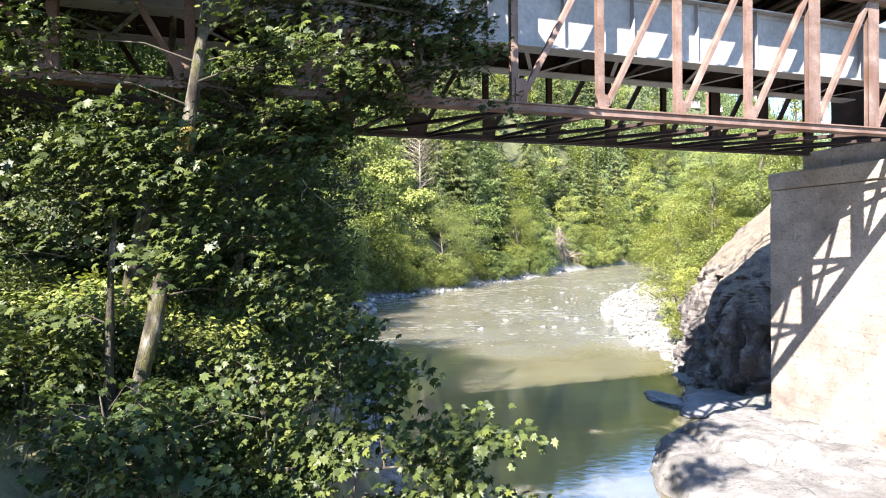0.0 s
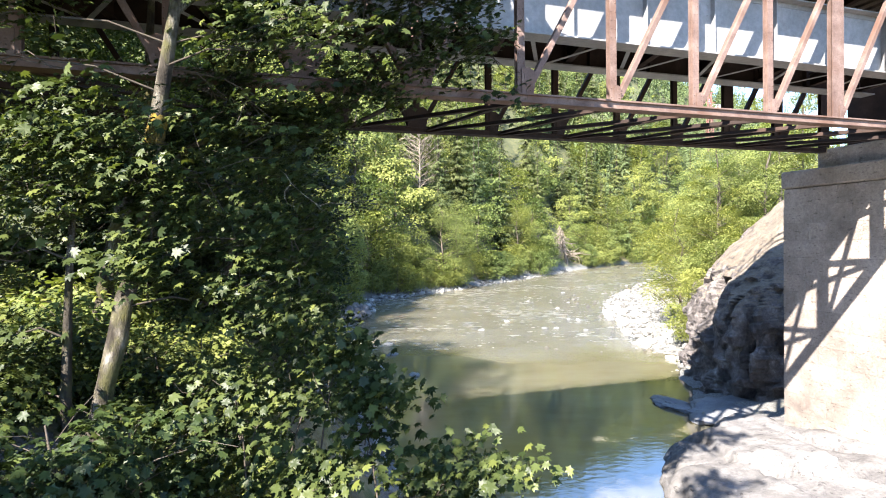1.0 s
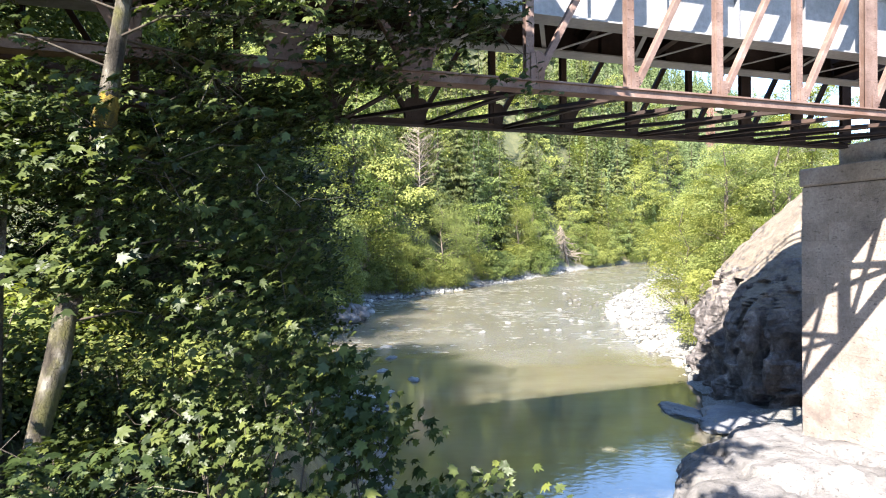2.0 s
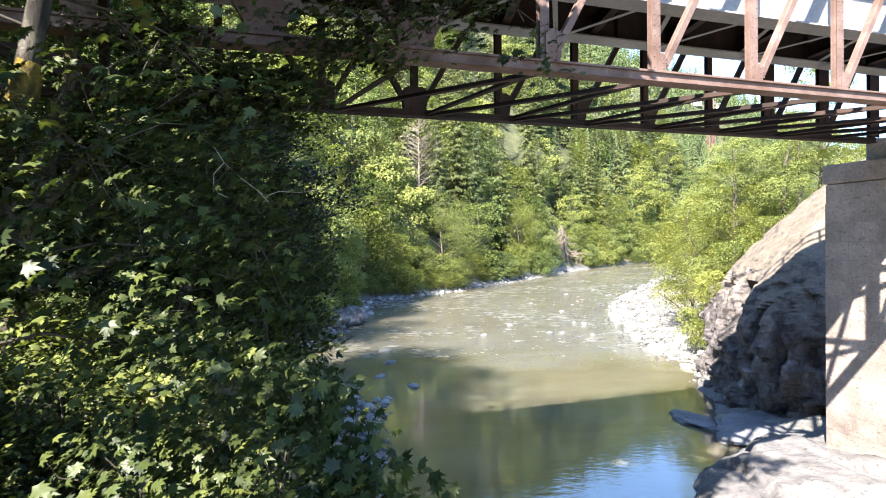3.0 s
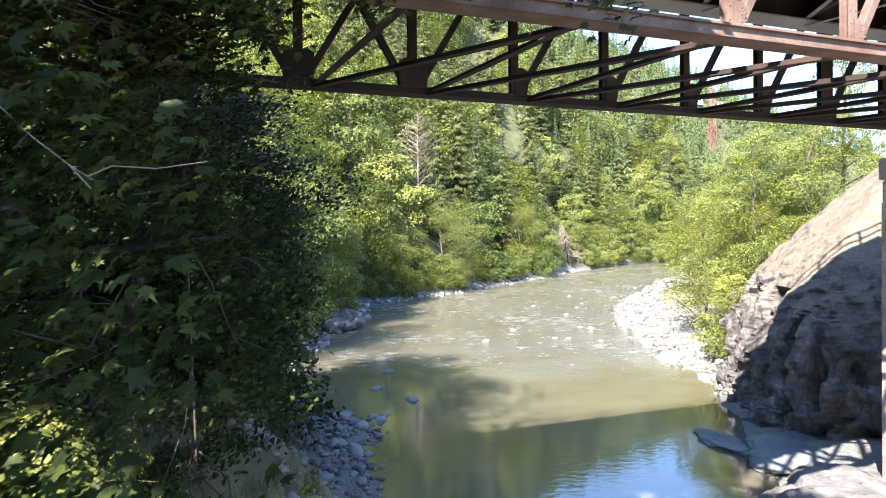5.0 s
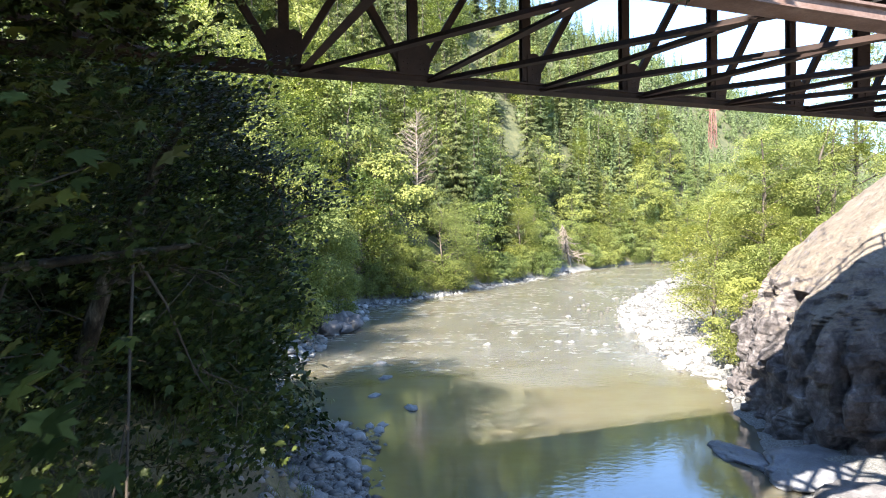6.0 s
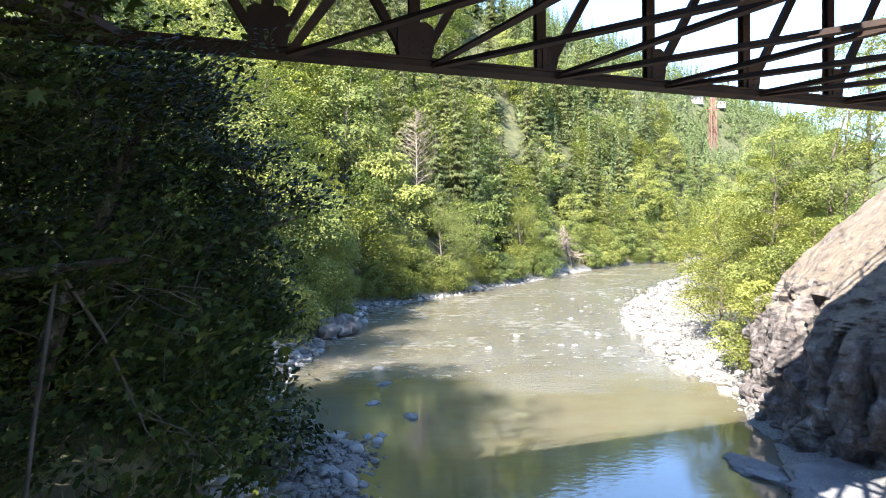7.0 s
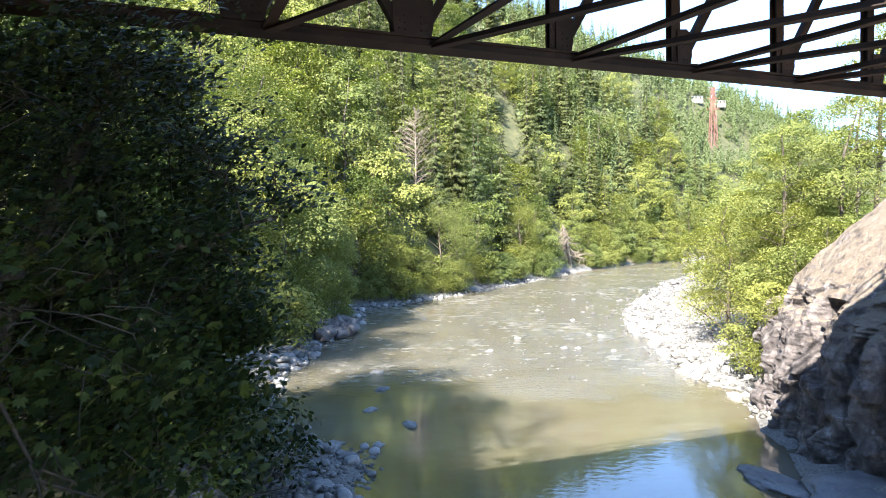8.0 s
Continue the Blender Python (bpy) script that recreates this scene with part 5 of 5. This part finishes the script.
leaning_maple = maple_tree("maple_tree", "leaning maple with mossy trunk and dense dark green leaves", 1,
           [[(-3.66, 6.5, 4.0, 0.13), (-3.64, 6.56, 4.6, 0.105), (-3.56, 6.6, 5.0, 0.10), (-3.50, 6.68, 5.5, 0.088), (-3.40, 6.77, 6.0, 0.10), (-3.34, 6.8, 6.4, 0.085), (-3.18, 6.9, 6.9, 0.075), (-3.15, 6.95, 7.7, 0.085), (-3.02, 7.1, 8.9, 0.075), (-2.9, 7.2, 9.9, 0.06), (-2.85, 7.3, 11.5, 0.05), (-2.9, 7.3, 13.0, 0.02)],
            [(-3.7, 6.5, 4.0, 0.08), (-3.85, 6.6, 5.4, 0.05), (-3.86, 6.7, 6.6, 0.036), (-3.8, 6.7, 7.4, 0.03)],
            [(-2.95, 7.15, 9.5, 0.055), (-2.5, 7.6, 10.1, 0.045), (-1.6, 8.5, 10.5, 0.03), (-0.4, 9.1, 10.5, 0.02), (0.5, 9.3, 10.2, 0.008)],
            [(-3.5, 6.62, 4.5, 0.04), (-2.4, 6.7, 4.3, 0.025), (-1.0, 6.6, 4.3, 0.016), (0.2, 6.6, 4.4, 0.007)]],
           [((-4.3, 6.4, 7.8), (1.1, 0.7, 0.65), 1000), ((-3.3, 6.5, 8.0), (0.9, 0.7, 0.65), 900), ((-2.35, 7.1, 7.7), (1.0, 0.8, 0.9), 1000), ((-1.55, 7.4, 7.0), (0.75, 0.8, 0.75), 650), ((-1.2, 7.4, 6.0), (0.65, 0.7, 0.5), 450),
            ((-4.6, 6.5, 6.9), (0.85, 0.6, 0.5), 650), ((-4.4, 6.3, 6.1), (0.6, 0.6, 0.4), 150), ((-2.85, 6.4, 7.4), (0.5, 0.35, 0.5), 500), ((-2.95, 6.4, 6.8), (0.45, 0.3, 0.35), 300), ((-2.0, 7.0, 6.3), (0.75, 0.6, 0.5), 450),
            ((-5.5, 7.2, 5.4), (0.7, 0.5, 0.4), 380), ((-3.6, 7.3, 4.9), (0.6, 0.4, 0.3), 240), ((-2.2, 6.9, 5.4), (0.7, 0.5, 0.4), 450), ((-0.9, 6.9, 5.3), (0.6, 0.5, 0.4), 420), ((-1.5, 7.4, 5.5), (0.7, 0.5, 0.35), 420),
            ((-2.7, 6.8, 4.6), (0.85, 0.55, 0.45), 620), ((-1.35, 6.6, 4.45), (1.0, 0.6, 0.5), 900), ((0.1, 6.6, 4.5), (0.8, 0.6, 0.5), 1000), ((-2.1, 6.8, 4.0), (0.8, 0.5, 0.35), 520), ((-1.1, 6.5, 3.7), (1.0, 0.6, 0.4), 600), ((0.4, 6.5, 3.9), (0.6, 0.5, 0.35), 480),
            ((-1.4, 6.4, 8.9), (0.8, 0.6, 0.5), 250), ((1.15, 9.55, 9.2), (0.3, 0.2, 0.3), 170), ((-0.6, 9.2, 10.7), (1.1, 0.4, 0.35), 1000), ((0.35, 9.35, 10.6), (0.45, 0.3, 0.4), 480), ((-2.2, 9.0, 10.4), (0.8, 0.4, 0.5), 650), ((-0.5, 9.2, 9.9), (0.95, 0.6, 0.6), 1200), ((0.4, 9.4, 9.7), (0.6, 0.4, 0.6), 800), ((-1.3, 9.4, 9.2), (0.8, 0.5, 0.5), 900), ((-2.0, 9.2, 8.8), (0.7, 0.5, 0.5), 900), ((-2.8, 9.0, 8.9), (0.7, 0.5, 0.6), 700), ((-2.1, 7.4, 9.2), (0.7, 0.5, 0.5), 500), ((-4.6, 6.2, 8.9), (0.7, 0.6, 0.5), 400), ((-2.2, 7.3, 9.9), (0.6, 0.5, 0.5), 400), ((-4.6, 6.6, 9.4), (0.9, 0.8, 0.6), 400), ((-3.2, 7.2, 11.6), (1.4, 1.2, 1.0), 900), ((-1.4, 7.0, 11.0), (1.2, 0.9, 0.6), 600)], 0.125)
mv, mf = join_tubes([tube([(-3.125, 6.98, 8.02), (-3.10, 7.0, 8.12), (-3.085, 7.02, 8.24), (-3.07, 7.04, 8.34)], [0.088, 0.097, 0.096, 0.086], 12)])
child(new("moss", fast_mesh("moss", mv, mf, MOSS, True)), leaning_maple, "yellow moss cushion on the trunk")
maple_tree("maple_tree", "shaded maple growing up beside the bridge", 2,
           [[(-5.6, 10.0, 5.4, 0.14), (-5.2, 10.1, 7.5, 0.11), (-4.8, 10.2, 9.2, 0.08), (-4.6, 10.0, 11.0, 0.05)],
            [(-5.4, 10.0, 6.4, 0.07), (-3.8, 10.2, 7.0, 0.05), (-2.2, 10.6, 7.2, 0.02)],
            [(-5.3, 10.0, 7.2, 0.07), (-3.8, 9.4, 8.4, 0.04), (-2.4, 9.0, 8.8, 0.02)]],
           [((-2.8, 9.4, 8.2), (0.8, 0.9, 0.7), 900), ((-2.4, 11.0, 6.9), (0.8, 0.8, 0.7), 800), ((-3.4, 9.0, 7.2), (1.0, 0.9, 0.8), 900), ((-2.1, 10.9, 5.7), (0.6, 0.7, 0.5), 340), ((-3.2, 9.6, 5.9), (1.0, 0.9, 0.6), 700), ((-4.6, 8.6, 8.4), (1.1, 0.9, 0.8), 700), ((-3.2, 9.0, 9.3), (1.0, 0.7, 0.4), 600), ((-4.4, 8.6, 6.8), (0.9, 0.8, 0.6), 500), ((-2.6, 9.0, 5.0), (0.8, 0.7, 0.4), 500), ((-1.7, 8.6, 4.8), (0.7, 0.5, 0.35), 480), ((-2.7, 8.3, 4.9), (0.6, 0.4, 0.3), 280)], 0.09, 1.6, thin=-0.3)
maple_tree("maple_tree", "dark maple crown hanging over the bank under the bridge", 3,
           [[(-5.6, 14.2, 4.6, 0.14), (-5.0, 14.2, 6.6, 0.11), (-4.2, 14.2, 8.3, 0.08), (-3.6, 14.0, 9.2, 0.05)],
            [(-5.0, 14.2, 6.6, 0.06), (-3.4, 14.0, 7.2, 0.04), (-2.0, 14.0, 7.6, 0.015)]],
           [((-2.6, 13.9, 8.3), (0.7, 0.9, 0.6), 800), ((-3.4, 13.5, 8.6), (0.9, 0.9, 0.6), 800), ((-2.7, 13.9, 7.2), (0.6, 0.9, 0.7), 800), ((-3.3, 13.0, 7.2), (1.0, 0.9, 0.8), 900), ((-3.3, 13.4, 6.0), (0.7, 0.9, 0.6), 600), ((-4.4, 12.6, 7.6), (1.0, 0.9, 0.9), 700), ((-4.0, 12.6, 5.6), (1.0, 0.9, 0.6), 600), ((-3.0, 12.6, 4.6), (0.9, 0.8, 0.5), 500), ((-4.6, 14.6, 7.5), (1.2, 1.0, 1.5), 1300), ((-5.8, 13.0, 6.5), (1.2, 1.0, 1.6), 1300), ((-3.4, 15.2, 6.4), (0.9, 0.9, 1.3), 1100), ((-6.6, 11.4, 8.0), (1.2, 1.0, 1.5), 1000), ((-1.9, 14.0, 7.9), (0.4, 0.8, 0.25), 260), ((-2.6, 12.3, 8.9), (0.9, 0.7, 0.45), 800), ((-3.5, 11.6, 8.6), (0.9, 0.7, 0.6), 700), ((-2.6, 12.0, 6.4), (0.8, 0.7, 0.6), 600)], 0.095, 1.6, (OVAL, OVAL_T), -0.6)

maple_tree("maple_tree", "dense shaded maple filling the bank beneath the bridge", 6,
           [[(-7.2, 17.2, 4.6, 0.15), (-6.6, 17.2, 6.8, 0.12), (-6.0, 17.0, 8.6, 0.08), (-5.6, 17.0, 10.4, 0.03)],
            [(-6.7, 17.2, 6.4, 0.07), (-5.2, 16.8, 7.0, 0.05), (-3.9, 16.4, 7.2, 0.02)]],
           [((-6.9, 16.6, 8.8), (1.3, 1.1, 1.0), 1500), ((-5.2, 16.6, 8.7), (1.1, 1.1, 1.0), 1400), ((-7.2, 16.4, 6.8), (1.3, 1.1, 1.0), 1400), ((-5.4, 16.4, 6.8), (1.2, 1.1, 1.0), 1500), ((-4.0, 16.4, 6.6), (0.8, 1.0, 1.0), 1200), ((-6.4, 15.8, 5.0), (1.3, 1.0, 0.9), 1200), ((-4.6, 16.0, 4.9), (1.1, 1.0, 0.8), 1200), ((-8.4, 15.4, 7.8), (1.1, 1.0, 1.4), 1200), ((-3.9, 16.6, 8.6), (0.6, 0.8, 0.7), 900), ((-3.5, 15.8, 7.5), (0.6, 0.8, 0.8), 1500), ((-3.1, 15.8, 6.3), (0.5, 0.8, 0.6), 1300), ((-3.7, 15.6, 5.6), (0.9, 0.8, 0.8), 1600), ((-4.7, 15.4, 7.6), (0.9, 0.8, 0.9), 1600), ((-5.6, 15.2, 6.2), (1.0, 0.8, 1.0), 1600), ((-7.0, 15.0, 7.2), (1.0, 0.8, 1.2), 1600), ((-6.2, 15.6, 9.7), (1.1, 0.8, 0.7), 1500), ((-4.6, 15.4, 9.6), (0.9, 0.8, 0.6), 1500), ((-7.6, 15.2, 9.4), (1.0, 0.8, 0.9), 1300), ((-3.7, 15.2, 9.4), (0.5, 0.6, 0.4), 700)], 0.14, 1.5, (OVAL, OVAL_T), -0.9)

maple_tree("maple_tree", "tall maple whose spreading canopy shades the bank and the bridge", 4,
           [[(-7.2, 4.2, 5.4, 0.2), (-6.8, 4.6, 9.0, 0.16), (-6.2, 5.0, 11.5, 0.1), (-5.8, 5.4, 13.5, 0.04)],
            [(-6.6, 4.7, 10.0, 0.09), (-4.6, 5.8, 11.4, 0.05), (-2.6, 6.6, 12.2, 0.025), (-0.9, 7.2, 12.6, 0.01)]],
           [((-5.4, 6.0, 11.0), (1.9, 1.1, 1.0), 3000), ((-4.4, 7.4, 11.6), (1.6, 1.4, 0.9), 2400), ((-6.6, 7.6, 10.8), (1.5, 1.4, 1.0), 2000), ((-6.2, 5.6, 12.8), (2.0, 1.6, 0.9), 500), ((-3.4, 6.4, 11.8), (1.5, 1.1, 0.8), 2200), ((0.3, 5.4, 14.2), (1.1, 0.8, 0.4), 420), ((-4.6, 8.6, 11.7), (1.2, 0.8, 0.6), 1500), ((-3.0, 8.7, 11.6), (1.0, 0.8, 0.6), 1500), ((-1.6, 8.8, 11.6), (0.9, 0.7, 0.55), 1400), ((-0.3, 8.9, 11.6), (0.8, 0.6, 0.5), 1200), ((0.3, 8.2, 12.5), (1.0, 0.8, 0.6), 1500), ((-6.4, 8.0, 13.0), (1.1, 0.5, 0.5), 2200), ((-4.7, 8.6, 13.0), (1.0, 0.5, 0.5), 2200), ((-3.0, 9.1, 13.0), (1.0, 0.5, 0.5), 2200), ((-1.4, 9.3, 13.0), (0.9, 0.4, 0.5), 2000), ((0.1, 9.6, 13.0), (0.9, 0.4, 0.5), 1500), ((-1.8, 6.6, 12.4), (1.5, 1.2, 0.7), 2200), ((-0.3, 7.3, 12.2), (1.0, 1.0, 0.6), 1200), ((-7.6, 6.4, 11.5), (1.6, 1.6, 1.2), 1200), ((-8.0, 9.0, 11.8), (1.6, 1.3, 1.0), 1500)], 0.2, 1.0, (OVAL, OVAL_T), -0.6)

maple_tree("maple_tree", "broad maple on the bank shading the river's edge", 5,
           [[(-6.6, -0.6, 5.4, 0.2), (-6.0, -0.2, 8.6, 0.15), (-5.4, 0.4, 10.6, 0.09), (-5.0, 0.8, 12.6, 0.03)],
            [(-5.8, 0.0, 9.4, 0.08), (-4.6, 1.4, 10.4, 0.05), (-3.4, 2.8, 10.7, 0.02)]],
           [((-3.9, 0.9, 11.0), (0.8, 0.9, 0.6), 400), ((-3.2, 2.2, 10.4), (0.8, 0.7, 0.5), 400), ((-5.0, 0.6, 14.0), (1.8, 1.6, 0.8), 450), ((-7.2, 0.0, 10.3), (1.6, 1.2, 0.8), 600), ((-3.6, 3.9, 10.9), (0.9, 0.7, 0.6), 1000), ((-7.0, -2.6, 12.0), (1.4, 1.2, 0.7), 1200), ((-1.5, 0.1, 14.2), (1.3, 0.9, 0.6), 150), ((-1.0, 2.1, 14.3), (1.0, 0.8, 0.4), 520)], 0.2, 1.0, (OVAL, OVAL_T), -0.5)


def bare_twig(name, label, runs):
    tv, tf = join_tubes([tube(pts, [0.0026 - 0.0014 * i / len(pts) for i in range(len(pts))], 5) for pts in runs])
    tagged(new(name, fast_mesh(name, tv, tf, DEADWOOD, True)), label, "twig")


bare_twig("bare_twig", "thin pale leafless twig hanging in the shade of the maple", [[(-1.74, 6.9, 7.74), (-1.66, 6.86, 7.68), (-1.6, 6.86, 7.58), (-1.48, 6.85, 7.47), (-1.36, 6.84, 7.38), (-1.28, 6.83, 7.33)], [(-1.6, 6.86, 7.58), (-1.66, 6.83, 7.5), (-1.66, 6.82, 7.42), (-1.62, 6.8, 7.36), (-1.55, 6.8, 7.33)], [(-1.3, 6.83, 7.34), (-1.2, 6.8, 7.37), (-1.06, 6.8, 7.36), (-0.9, 6.8, 7.38)], [(-1.36, 6.84, 7.38), (-1.28, 6.82, 7.3)]])
bare_twig("bare_twig", "dry pale twig sticking out of the leaves", [[(-2.6, 8.4, 6.3), (-2.2, 8.2, 6.45), (-1.9, 8.15, 6.6)], [(-2.3, 8.25, 6.4), (-2.1, 8.1, 6.3)]])
bare_twig("bare_twig", "dry fallen branch on the grassy bank", [[(-3.2, 6.0, 4.5), (-2.8, 6.1, 4.9), (-2.3, 6.2, 5.1), (-2.0, 6.3, 5.0)], [(-2.8, 6.1, 4.9), (-2.6, 6.0, 5.25)]])


def build_grass():
    """Dry and green tufts on the bank."""
    rng = np.random.default_rng(77)
    for name, label, material, count in (("dry_grass", "dry straw-coloured grass tufts on the steep bank", DRY_GRASS, 300), ("green_grass", "green grass and herbs on the steep bank", DEEP_LEAF, 520)):
        vs, ts, o = [], [], 0
        for k in range(count):
            if k % 3 == 0:
                x, y = -3.6 + rng.normal(0, 0.9), 10.0 + rng.normal(0, 0.6)
            else:
                y = rng.uniform(2.0, 22)
                x = float(np.interp(y, LEFT_Y, LEFT_X)) - rng.uniform(1.4, 7.5)
            z = height(x, y)
            m = 16
            a = rng.uniform(0, 2 * math.pi, m)
            L = rng.uniform(0.15, 0.40, m)
            bx, by = x + rng.normal(0, 0.1, m), y + rng.normal(0, 0.1, m)
            out = rng.uniform(0.5, 1.5, m)
            root = np.stack([bx, by, np.full(m, z - 0.03)], 1)
            side = np.stack([-np.sin(a), np.cos(a), np.zeros(m)], 1) * 0.0045
            mid = root + np.stack([np.cos(a) * L * out * 0.4, np.sin(a) * L * out * 0.4, L * 0.7], 1)
            tip = root + np.stack([np.cos(a) * L * out, np.sin(a) * L * out, L * 0.62], 1)
            v = np.stack([root - side, root + side, mid + side, mid - side, tip], 1).reshape(-1, 3)
            t = (np.array([(0, 1, 2), (0, 2, 3), (3, 2, 4)])[None] + (np.arange(m) * 5)[:, None, None]).reshape(-1, 3) + o
            vs.append(v)
            ts.append(t)
            o += len(v)
        tagged(new(name, fast_mesh(name, np.concatenate(vs), np.concatenate(ts), material)), label, "grass", kind="stuff")


build_grass()
